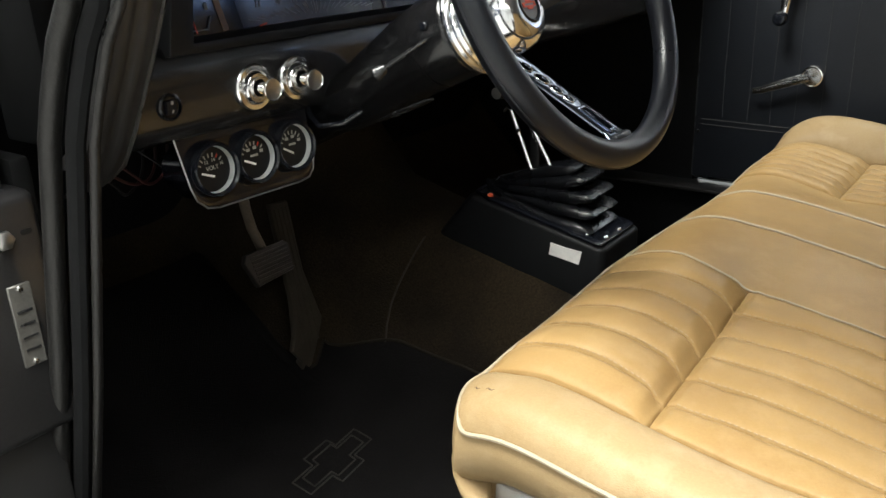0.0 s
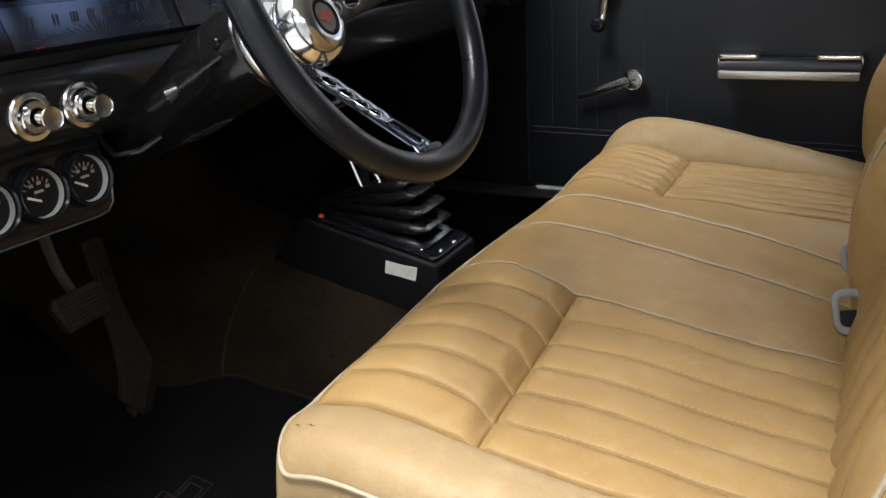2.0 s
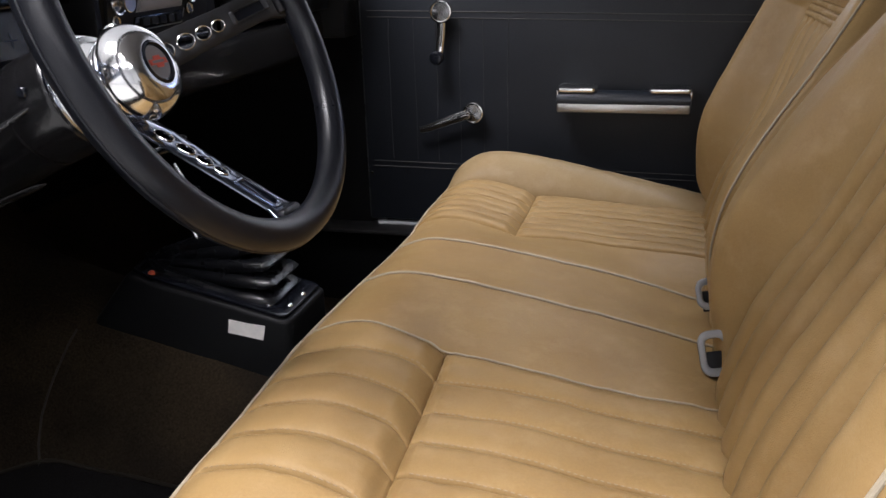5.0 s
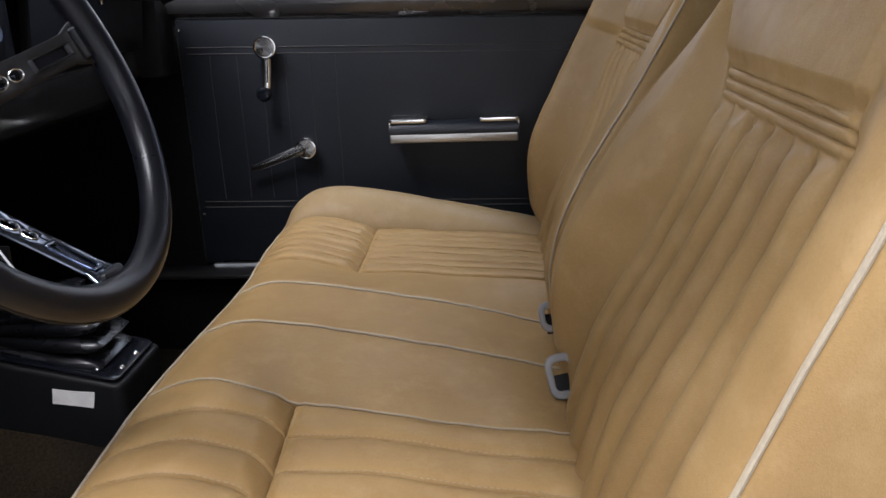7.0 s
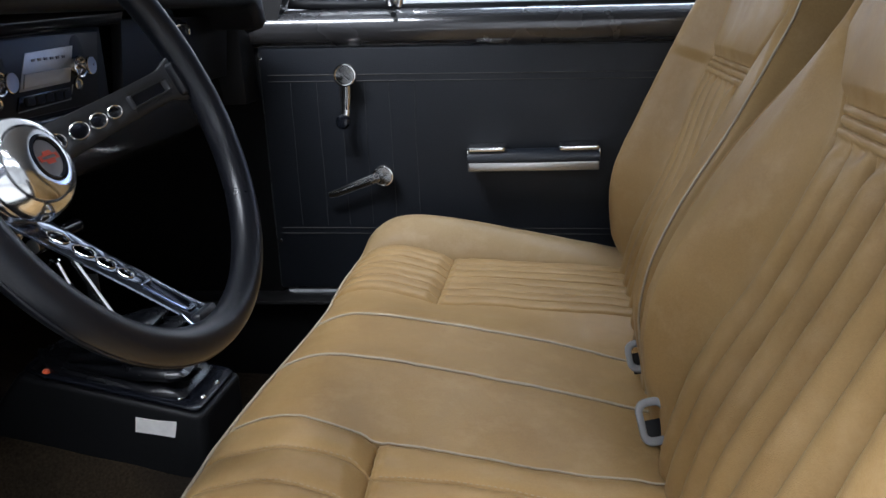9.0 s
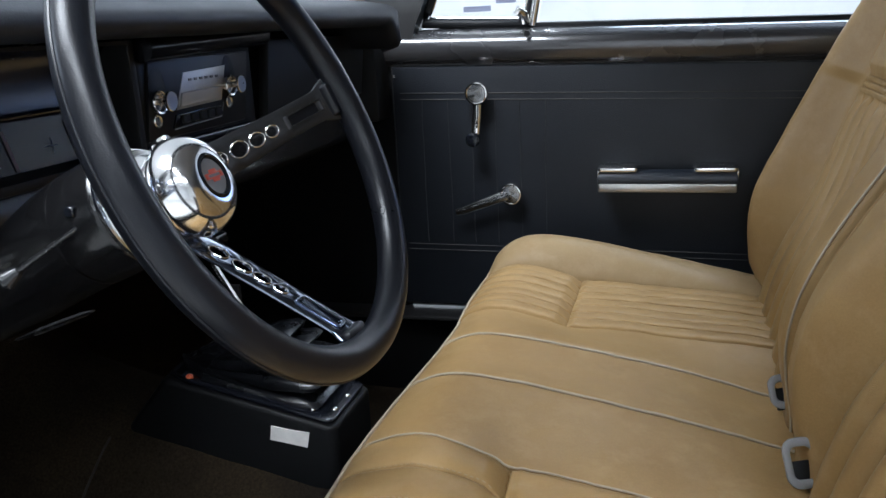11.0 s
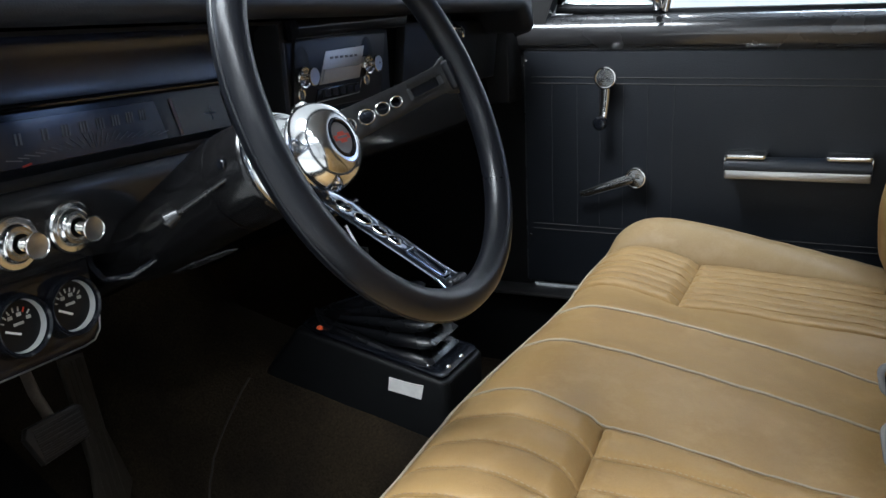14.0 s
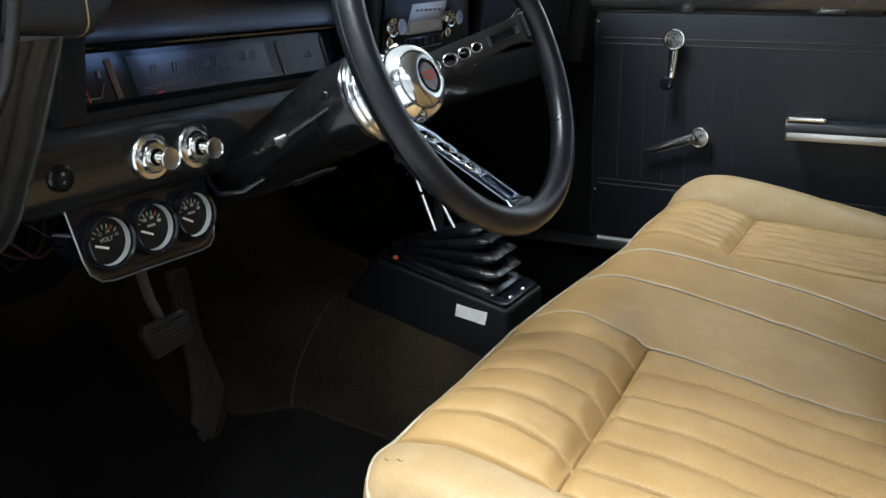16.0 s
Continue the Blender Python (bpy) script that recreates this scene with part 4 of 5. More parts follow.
def dashboard():
    dash = thing("dashboard", "black padded dashboard with dark grey painted lower panel", "dashboard", (-0.7, 0.09, 0.77))
    ys = steps(-0.632, -0.575, 10) + steps(-0.565, 0.60, 84) + steps(0.612, 0.665, 8)
    part("dash_pad", surface(pad_point, ys, range(11)), PAD, dash, "black grained dash pad", sharp=60)
    for y in (-0.545, -0.515):
        pts = [pad_point(y, k) for k in range(2, 10)]
        for _ in range(3):
            pts = [pts[0]] + [q for a, c in zip(pts, pts[1:]) for q in (a * 0.75 + c * 0.25, a * 0.25 + c * 0.75)] + [pts[-1]]
        part("pad_stitching", sweep([p + Vector((0.0014, 0, 0.0008)) for p in pts], 0.0008, 5), STITCH_YELLOW, dash, "yellow stitching")
    part("pad_stitching", sweep([pad_point(y, 8) + Vector((0.004, 0, 0.001)) for y in steps(-0.5, 0.6, 40)], 0.0011, 5), STITCH_YELLOW, dash, "yellow stitching")

    def low(y, k):
        prof = ((-0.704, 0.856), (-0.690, 0.853), (-0.683, 0.845), (-0.680, 0.82), (-0.683, 0.785), (-0.688, 0.770), (-0.700, 0.764), (-0.74, 0.766))
        x, z = prof[k]
        return Vector((x - 0.02 * smooth01((y + 0.10) / 0.1), y, z))
    part("lower_panel", surface(low, steps(-0.60, 0.70, 60), range(8)), DASHPAINT, dash, "dark grey painted steel panel", sharp=50)
    part("panel_back", box(-0.84, -0.745, -0.60, 0.76, 0.77, 0.995, 0.004), BLACKTRIM, dash, "black dash body")
    part("end_filler", box(-0.75, -0.655, 0.69, 0.765, 0.80, 0.97, 0.006), BLACK, dash, "black end of the dash")

    # instrument cluster: hood, lens and bezel
    cl = part("instrument_panel", slab([(-0.515, 0.846), (-0.012, 0.846), (-0.012, 0.974), (-0.49, 0.974)], 0.066, 0.004, origin=(-0.742, 0, 0), ax=(0, 1, 0), ay=(0, 0, 1), holes=[[(-0.485, 0.857), (-0.024, 0.857), (-0.024, 0.970), (-0.468, 0.970)]]), BLACK, dash, "satin black cluster bezel")
    hood = surface(lambda y, k: Vector(((-0.680, -0.700, -0.712, -0.7150, -0.7140, -0.7125, -0.711, -0.709)[k], y, (0.977, 0.974, 0.962, 0.942, 0.926, 0.916, 0.912, 0.911)[k])), steps(-0.475, -0.02, 12), range(8))
    part("cluster_hood", hood, SATIN, cl, "gloss black hood")
    part("hood_lip", sweep([(-0.710, y, 0.911) for y in steps(-0.475, -0.02, 6)], 0.003, 8), BLACKGLOSS, cl)
    face = surface(lambda y, k: Vector(((-0.726, -0.716)[k], y, (0.910, 0.853)[k])), steps(-0.48, -0.02, 6), range(2))
    part("dial_face", face, LENS, cl, "dark glossy dial lens")

    def on_face(z):
        return -0.716 - 0.010 * (z - 0.853) / 0.057 + 0.0008
    def laid(bm, lift):
        """Lays flat marks on the sloping lens."""
        for v in bm.verts:
            v.co.x += on_face(v.co.z) + lift
        return bm
    sub = slab([(-0.392, 0.858), (-0.186, 0.858), (-0.193, 0.898), (-0.398, 0.898)], 0.0006, 0, ax=(0, 1, 0), ay=(0, 0, 1))
    part("speed_panel", laid(sub, -0.0006), SUBDIAL, cl, "dark grey speedometer panel")
    for i in range(25):
        f = (i - 12) / 12
        y = -0.284 + 0.092 * (abs(f) ** 1.3) * (1 if f > 0 else -1)
        z = 0.8705 - 0.006 * f * f
        a = math.degrees(math.atan2(z - 0.850, y + 0.284))
        part("scale_mark", laid(bar_on_x(0, y, z, 0.011 if i % 2 else 0.016, 0.0009, a, 0.0004), 0.0004), PRINT, cl)
    for i in range(8):
        f = i / 7
        y = -0.366 + 0.152 * f ** 0.85
        z = 0.882 + 0.004 * f
        for dy in (-0.0024, 0.0024) if i < 2 else (-0.0038, 0.0, 0.0038):
            part("number_bar", laid(bar_on_x(0, y + dy, z, 0.0020, 0.0105, -6, 0.0004), 0.0004), PRINT, cl)
    part("fuel_needle", laid(bar_on_x(0, -0.453, 0.867, 0.016, 0.0014, 100), 0.0003), RED, cl, "red fuel needle")
    part("fuel_scale", laid(bar_on_x(0, -0.450, 0.862, 0.026, 0.0012, 0), 0.0002), PRINT, cl)
    part("fuel_scale", laid(bar_on_x(0, -0.434, 0.869, 0.013, 0.0012, 60), 0.0002), PRINT, cl)
    for dy, dz in ((-0.468, 0.8835), (-0.434, 0.884)):
        part("fuel_letter_bar", laid(bar_on_x(0, dy, dz, 0.004, 0.007, 0, 0.0004), 0.0002), PRINT, cl)
    part("warning_needle", laid(bar_on_x(0, -0.365, 0.859, 0.010, 0.0016, 10), 0.0004), RED, cl, "red pointer")
    # soft brown glints of the lens, painted as upright flat bars
    for y, w in ((-0.418, 0.0075), (-0.167, 0.0045), (-0.079, 0.0045)):
        part("lens_glint", laid(bar_on_x(0, y, 0.878, w, 0.040, 9, 0.0003), 0.0001), GLINTBROWN, cl, "brown glint drawn as a bar")
    for y, z, w, h in ((-0.112, 0.876, 0.020, 0.0009), (-0.110, 0.876, 0.0009, 0.016)):
        part("gauge_cross", laid(bar_on_x(0, y, z, w, h, 0, 0.0003), 0.0002), PRINT, cl)

    # radio
    rd = part("radio", slab(rounded(0.262, 0.112, 0.006, 0.128, 0.904), 0.014, 0.003, origin=(-0.698, 0, 0), ax=(0, 1, 0), ay=(0, 0, 1)), BLACK, dash, "black radio surround")
    part("radio_plate", slab([(-0.003, 0.862), (0.222, 0.862), (0.245, 0.952), (0.014, 0.952)], 0.006, 0.002, origin=(-0.686, 0, 0), ax=(0, 1, 0), ay=(0, 0, 1)), PLATE, rd, "dark grey radio plate")
    part("radio_face", slab([(0.058, 0.892), (0.162, 0.894), (0.180, 0.937), (0.080, 0.934)], 0.005, 0.001, origin=(-0.684, 0, 0), ax=(0, 1, 0), ay=(0, 0, 1)), SILVERFACE, rd, "silver radio face")
    part("dial_window", slab([(0.064, 0.895), (0.158, 0.897), (0.166, 0.912), (0.071, 0.911)], 0.002, 0.0005, origin=(-0.6792, 0, 0), ax=(0, 1, 0), ay=(0, 0, 1)), RINGGREY, rd, "pale tuning window")
    for i in range(6):
        part("name_bar", bar_on_x(-0.6792, 0.092 + 0.0125 * i, 0.925, 0.0060, 0.0030), EMBLEM, rd, "grey bar of lettering")
    part("cassette_slot", slab([(0.046, 0.872), (0.152, 0.875), (0.158, 0.889), (0.054, 0.887)], 0.004, 0.001, origin=(-0.6815, 0, 0), ax=(0, 1, 0), ay=(0, 0, 1)), BLACKGLOSS, rd, "black button strip")
    for i in range(5):
        y = 0.062 + 0.019 * i
        part("radio_button", box(-0.678, -0.674, y, y + 0.015, 0.876, 0.886, 0.001, 1), BLACK, rd)
    part("slot_edge", sweep([(-0.6765, 0.046, 0.871), (-0.6765, 0.152, 0.874), (-0.6765, 0.162, 0.891)], 0.0007, 5), BRUSHED, rd, "bright edge")
    part("trim_strip", sweep([(-0.671, y, 0.968 + 0.030 * (y - 0.1)) for y in steps(-0.010, 0.272, 8)], 0.0150, 20), BLACKGLOSS, rd, "gloss black trim strip")
    part("lower_trim_strip", sweep([(-0.682, y, 0.853) for y in steps(-0.01, 0.235, 8)], 0.005, 10), BLACKGLOSS, rd, "gloss black trim strip")
    for y, z in ((0.018, 0.905), (0.181, 0.911)):
        part("knob_recess", slab(ellipse(0.0170, 0.0285, y + 0.006, z + 0.010), 0.0012, 0.0004, origin=(-0.681, 0, 0), ax=(0, 1, 0), ay=(0, 0, 1)), BLACK, rd, "black oval")
        dish = part("tone_ring", lathe((-0.6795, y, z), (1, 0, 0), [(0, 0.0128), (0.006, 0.0136), (0.0072, 0.0130), (0.0066, 0.0112), (0.0030, 0.0085), (0.0030, 0)], 32), BRIGHT, rd, "chrome dished ring", sharp=30)
        kb = part("radio_knob", lathe((-0.6770, y, z + 0.001), (1, 0, 0), [(0, 0), (0, 0.0042), (0.012, 0.0034), (0.014, 0.0060), (0.0155, 0.0108), (0.0170, 0.0116), (0.0186, 0.0114), (0.0190, 0.0106)], 32), CHROME, rd, "chrome radio knob", sharp=30)
        part("knob_face", lathe((-0.6580, y, z + 0.001), (1, 0, 0), [(0, 0.0106), (0.0004, 0.0098), (0.0001, 0.0050), (0.0004, 0)], 28), KNOBFACE, kb, "bright turned face", sharp=20)
        part("small_control", lathe((-0.680, y - 0.004, z - 0.021), (1, 0, 0), [(0, 0), (0, 0.0075), (0.003, 0.0078), (0.0042, 0.0066), (0.0030, 0.005), (0.0030, 0)], 24), BRIGHT, rd, sharp=30)

    # glove box door
    gb = part("glove_box_door", slab([(0.272, 0.853), (0.655, 0.857), (0.690, 0.962), (0.298, 0.966)], 0.018, 0.005, origin=(-0.690, 0, 0), ax=(0, 1, 0), ay=(0, 0, 1)), BLACK, dash, "black glove box door")
    part("glove_box_lock", lathe((-0.673, 0.478, 0.952), (1, 0, 0), [(0, 0), (0, 0.009), (0.004, 0.008), (0.004, 0.004), (0.014, 0.003), (0.014, 0)], 20), CHROME, gb, "chrome lock")
    part("lock_key", box(-0.662, -0.655, 0.475, 0.481, 0.936, 0.950, 0.001, 1), CHROME, gb, "chrome key")

    # pull knobs with stepped bezels
    for y in (-0.4185, -0.3595):
        o = (-0.682, y, 0.8035)
        kn = part("dash_bezel", lathe(o, (1, 0, 0), [(0, 0), (0, 0.0225), (0.0015, 0.0240), (0.0035, 0.0238), (0.0050, 0.0222), (0.0056, 0.0180), (0.0050, 0.0172), (0.0085, 0.0160), (0.0100, 0.0146), (0.0100, 0.0122), (0.0085, 0.0118), (0.0085, 0.0108), (0.0115, 0.0100), (0.0115, 0.0088), (0.0060, 0.0084)], 48), BRIGHT, dash, "stepped bright bezel", sharp=28)
        part("bezel_bore", lathe(o, (1, 0, 0), [(0.0061, 0.0085), (0.0060, 0)], 28), BLACK, kn, "black bore")
        pk = part("pull_knob", lathe((-0.678, y, 0.8035), (1, 0, 0), [(0, 0), (0, 0.0046), (0.010, 0.0046), (0.0105, 0.0062), (0.0125, 0.0062), (0.013, 0.0050), (0.018, 0.0056), (0.022, 0.0085), (0.0255, 0.0114), (0.0270, 0.0118), (0.0276, 0.0112), (0.0268, 0.0104)], 36), CHROME, kn, "chrome pull knob", sharp=30)
        part("knob_face", lathe((-0.6512, y, 0.8035), (1, 0, 0), [(0, 0.0104), (-0.0016, 0.0070), (-0.0020, 0)], 32), BRUSHED, pk, "dished satin face")
    sw = part("rocker_switch", lathe((-0.682, -0.521, 0.802), (1, 0, 0), [(0, 0), (0, 0.0130), (0.003, 0.0130), (0.004, 0.0110), (0.002, 0.0100), (0.002, 0)], 28), BLACKGLOSS, dash, "round black switch")
    part("rocker", box(-0.681, -0.6765, -0.5265, -0.5155, 0.7955, 0.8085, 0.001, 1), BLACK, sw)
    part("rocker_mark", bar_on_x(-0.6766, -0.521, 0.8065, 0.0022, 0.003), TICK, sw)
    part("rocker_mark", bar_on_x(-0.6766, -0.521, 0.7985, 0.003, 0.0012, 60), TICK, sw)
    part("bezel_ring", lathe((-0.683, -0.203, 0.823), (1, 0, 0), [(0, 0), (0, 0.0125), (0.004, 0.012), (0.006, 0.009), (0.003, 0.008), (0.003, 0)], 24), CHROME, dash, "chrome ignition bezel")
    return dash


dashboard()


def gauge_pod():
    pod = thing("gauge_pod", "black bracket with three round gauges under the dash", "gauge panel", (-0.69, -0.43, 0.73))
    spots = (-0.4765, -0.4215, -0.3665)
    out = [(-0.514, 0.768), (-0.506, 0.718), (-0.501, 0.703), (-0.490, 0.693), (-0.476, 0.690), (-0.362, 0.688), (-0.348, 0.690), (-0.340, 0.698), (-0.337, 0.712), (-0.337, 0.768)]
    part("bracket", slab(out, 0.005, 0.0015, origin=(-0.695, 0, 0), ax=(0, 1, 0), ay=(0, 0, 1), holes=[circle(0.0262, y, 0.730, 32) for y in spots]), PODBLACK, pod)
    part("bracket_edge", sweep([(-0.690, y, z) for y, z in out[:-1]], 0.0009, 6), BRUSHED, pod, "bright edge")
    part("bracket_flange", box(-0.74, -0.69, -0.514, -0.337, 0.764, 0.769, 0.001, 1), BLACK, pod)
    for n, y in enumerate(spots):
        o = (-0.690, y, 0.730)
        g = part("gauge", lathe(o, (1, 0, 0), [(-0.05, 0), (-0.05, 0.024), (0.000, 0.0255), (0.001, 0.0280), (0.008, 0.0280), (0.011, 0.0262), (0.0095, 0.0240), (0.006, 0.0236)], 40), BLACKGLOSS, pod, "black gauge housing")
        part("inner_ring", lathe(o, (1, 0, 0), [(0.006, 0.0236), (-0.0005, 0.0228)], 40), RINGGREY, g, "pale inner ring")
        part("dial", lathe(o, (1, 0, 0), [(-0.0005, 0.0228), (-0.0007, 0)], 40), DIAL, g, "black gauge dial")
        x = -0.6905
        for i in range(7):
            a = radians(150 - 18 * i)
            part("scale_mark", bar_on_x(x + 0.0002, y + 0.0165 * math.cos(a), 0.728 + 0.0165 * math.sin(a), 0.0042, 0.0013, math.degrees(a), 0.0004), RED if i == 5 and n < 2 else TICK, g)
        part("pointer", bar_on_x(x + 0.0012, y - 0.0065, 0.7255, 0.0155, 0.0021, -22 - 4 * n, 0.0006), WHITE, g, "white pointer")
        if n == 0:
            for txt, dy, dz, size in (("VOLT", 0.0005, 0.7295, 0.0062), ("12", -0.006, 0.7365, 0.005), ("14", 0.003, 0.7375, 0.005), ("16", 0.0125, 0.7325, 0.005)):
                letters("gauge_lettering", txt, (x + 0.0008, y + dy, dz), size, TICK, g)
        else:
            part("lettering_bar", bar_on_x(x + 0.0003, y + 0.001, 0.7315, 0.010, 0.0024, 0, 0.0004), TICK, g)
            for dy, dz in ((-0.006, 0.7385), (0.003, 0.7395), (0.0115, 0.7345)):
                part("lettering_bar", bar_on_x(x + 0.0003, y + dy, dz, 0.0045, 0.0032, 0, 0.0004), TICK, g)
    # the whole bracket leans back a little
    for ob in pod.children_recursive:
        ob.data.transform(Matrix.Rotation(radians(-5), 4, "Y"))
    return pod


def letters(name, text, at, size, mat, parent):
    """Raised lettering that faces the rear of the car."""
    cu = bpy.data.curves.new(name, "FONT")
    cu.body, cu.size, cu.align_x, cu.extrude = text, size, "CENTER", 0.0002
    tmp = bpy.data.objects.new(name, cu)
    scene.collection.objects.link(tmp)
    me = bpy.data.meshes.new_from_object(tmp.evaluated_get(bpy.context.evaluated_depsgraph_get()))
    bpy.data.objects.remove(tmp)
    me.transform(Matrix(((0, 0, 1, at[0]), (1, 0, 0, at[1]), (0, 1, 0, at[2]), (0, 0, 0, 1))))
    b = bmesh.new()
    b.from_mesh(me)
    bpy.data.meshes.remove(me)
    return part(name, b, mat, parent)


gauge_pod()

# ---- steering ----
WC = Vector((-0.3911, -0.2835, 0.9028))
WN = Vector((0.9176, -0.0011, 0.3975)).normalized()
WU = WN.cross(Vector((0, 0, 1))).normalized()
WW = WU.cross(WN)
WR = 0.1660


def wp(u, w, d):
    return WC + WU * u + WW * w + WN * d


def dish(r):
    return min(-0.013 + 0.753 * (r - 0.148), -0.008)


def steering_wheel():
    wh = thing("steering_wheel", "black three-spoke steering wheel with drilled chrome spokes", "steering wheel", tuple(WC))
    rim = part("rim", sweep([wp(WR * math.cos(a), WR * math.sin(a), 0) for a in steps(0, 2 * math.pi, 120)[:-1]], 0.0128, 20, closed=True), RIM, wh, "moulded black grip")
    part("grip_seam", sweep([wp((WR + 0.0127) * math.cos(a), (WR + 0.0127) * math.sin(a), -0.001) for a in steps(0, 2 * math.pi, 120)[:-1]], 0.0011, 6, closed=True), RIM, rim)
    for ang in (173.4, 270, 6.6):
        ca, sa = math.cos(radians(ang)), math.sin(radians(ang))
        ax = WU * ca + WW * sa
        ay = WN.cross(ax)
        w = lambda r: 0.0165 - 0.0030 * smooth01((r - 0.03) / 0.09) + 0.006 * smooth01((r - 0.142) / 0.012)
        rs = steps(0.022, 0.154, 26)
        out = [(r, -w(r)) for r in rs] + [(r, w(r)) for r in reversed(rs)]
        holes = [circle(0.0068, 0.0575, 0, 20), circle(0.0066, 0.0745, 0, 20), circle(0.0058, 0.0887, 0, 20), circle(0.0049, 0.1012, 0, 20), rounded(0.027, 0.0085, 0.001, 0.1285, 0, 3)]
        b = slab(out, 0.0035, 0.0008, origin=WC, ax=ax, ay=ay, holes=holes, seg=1)
        flange = []
        for v in b.verts:
            r = (v.co - WC).dot(ax)
            v.co += WN * dish(r)
        sp = part("spoke", b, SPOKE if 170 < ang < 180 else SPOKEBLUE, wh, "drilled metal spoke")
        # polished rings round the holes
        for c, hr in ((0.0575, 0.0068), (0.0745, 0.0066), (0.0887, 0.0058), (0.1012, 0.0049)):
            ring = []
            for q in range(20):
                t = 2 * math.pi * q / 20
                r = c + hr * math.cos(t)
                ring.append(WC + ax * r + ay * (hr * math.sin(t)) + WN * (dish(r) + 0.0036))
            part("hole_ring", sweep(ring, 0.0006, 6, closed=True), CHROME, sp, "polished hole edge")
        # slot plate near the rim
        b = slab(rounded(0.032, 0.0115, 0.0015, 0.1285, 0, 3), 0.0045, 0.0006, origin=WC, ax=ax, ay=ay, holes=[rounded(0.027, 0.0085, 0.001, 0.1285, 0, 3)], seg=1)
        for v in b.verts:
            v.co += WN * (dish((v.co - WC).dot(ax)) + 0.001)
        part("slot_frame", b, SPOKEBLUE if not 170 < ang < 180 else SPOKE, sp)
        b = slab(rounded(0.027, 0.0085, 0.001, 0.1285, 0, 3), 0.001, 0, origin=WC, ax=ax, ay=ay)
        for v in b.verts:
            v.co += WN * (dish((v.co - WC).dot(ax)) - 0.0005)
        part("slot_backing", b, BLACKGLOSS, sp, "black slot")
        b = slab(rounded(0.014, 0.030, 0.004, 0.1545, 0, 3), 0.009, 0.003, origin=WC - WN * 0.011, ax=ax, ay=ay)
        part("spoke_socket", b, RIM, sp, "black spoke socket")
    dome = [(0, 0), (0, 0.0285), (0.003, 0.0310), (0.006, 0.0315), (0.009, 0.0300), (0.0105, 0.0305), (0.0125, 0.0335), (0.016, 0.0342), (0.0185, 0.0330), (0.0195, 0.0345), (0.0215, 0.0378)]
    dome += [(0.0215 + 0.0270 * math.sin(a), 0.0175 + 0.0217 * math.cos(a) ** 0.9) for a in steps(0.12, 1.56, 22)]
    dome += [(0.0470, 0.0174), (0.0440, 0.0172), (0.0440, 0)]
    hub = part("hub_cap", lathe(WC - WW * 0.006 - WN * 0.099, WN, dome, 72), CAPCHROME, wh, "chrome horn cap", sharp=50)
    part("emblem", lathe(WC - WW * 0.006 - WN * 0.0530, WN, [(0, 0), (0, 0.0140), (0.0016, 0.0136), (0.0022, 0)], 36), EMBLEM, hub, "dark round emblem")
    part("emblem_ring", lathe(WC - WW * 0.006 - WN * 0.0545, WN, [(0, 0.0138), (0.0044, 0.0142), (0.0052, 0.0156), (0.0044, 0.0172), (0, 0.0173)], 36), BLACKGLOSS, hub, "black ring")
    # plain red bar-and-lozenge shape
    b = slab([(-0.011, -0.002), (-0.005, -0.002), (-0.004, -0.0045), (0.004, -0.0045), (0.005, -0.002), (0.011, -0.002), (0.010, 0.0025), (0.0045, 0.0025), (0.0035, 0.005), (-0.0045, 0.005), (-0.0055, 0.0025), (-0.012, 0.0025)], 0.0006, 0, origin=WC - WW * 0.006 - WN * 0.0506, ax=-WU, ay=WW, holes=[[(-0.008, -0.0008), (0.008, -0.0008), (0.0075, 0.0014), (-0.0085, 0.0014)]])
    part("emblem_shape", b, DARKRED, hub, "red outline shape")
    part("adapter", lathe(WC - WW * 0.003 - WN * 0.122, WN, [(0, 0), (0, 0.0450), (0.002, 0.0468), (0.005, 0.0470), (0.0062, 0.0448), (0.0080, 0.0455), (0.0105, 0.0448), (0.0116, 0.0424), (0.0135, 0.0430), (0.0160, 0.0422), (0.0172, 0.0398), (0.0190, 0.0402), (0.0215, 0.0390), (0.0230, 0.0350), (0.0260, 0.0330), (0.030, 0.0300), (0.030, 0)], 64), BRIGHT, wh, "ribbed bright hub adapter", sharp=25)
    for ang in (228, 110, 350):
        p = wp(0.036 * math.cos(radians(ang)), 0.036 * math.sin(radians(ang)), -0.083)
        part("hub_screw", lathe(p, WN, [(-0.01, 0), (-0.01, 0.0045), (0.002, 0.0045), (0.004, 0.003), (0.004, 0)], 14), CHROME, wh)
    return wh


steering_wheel()


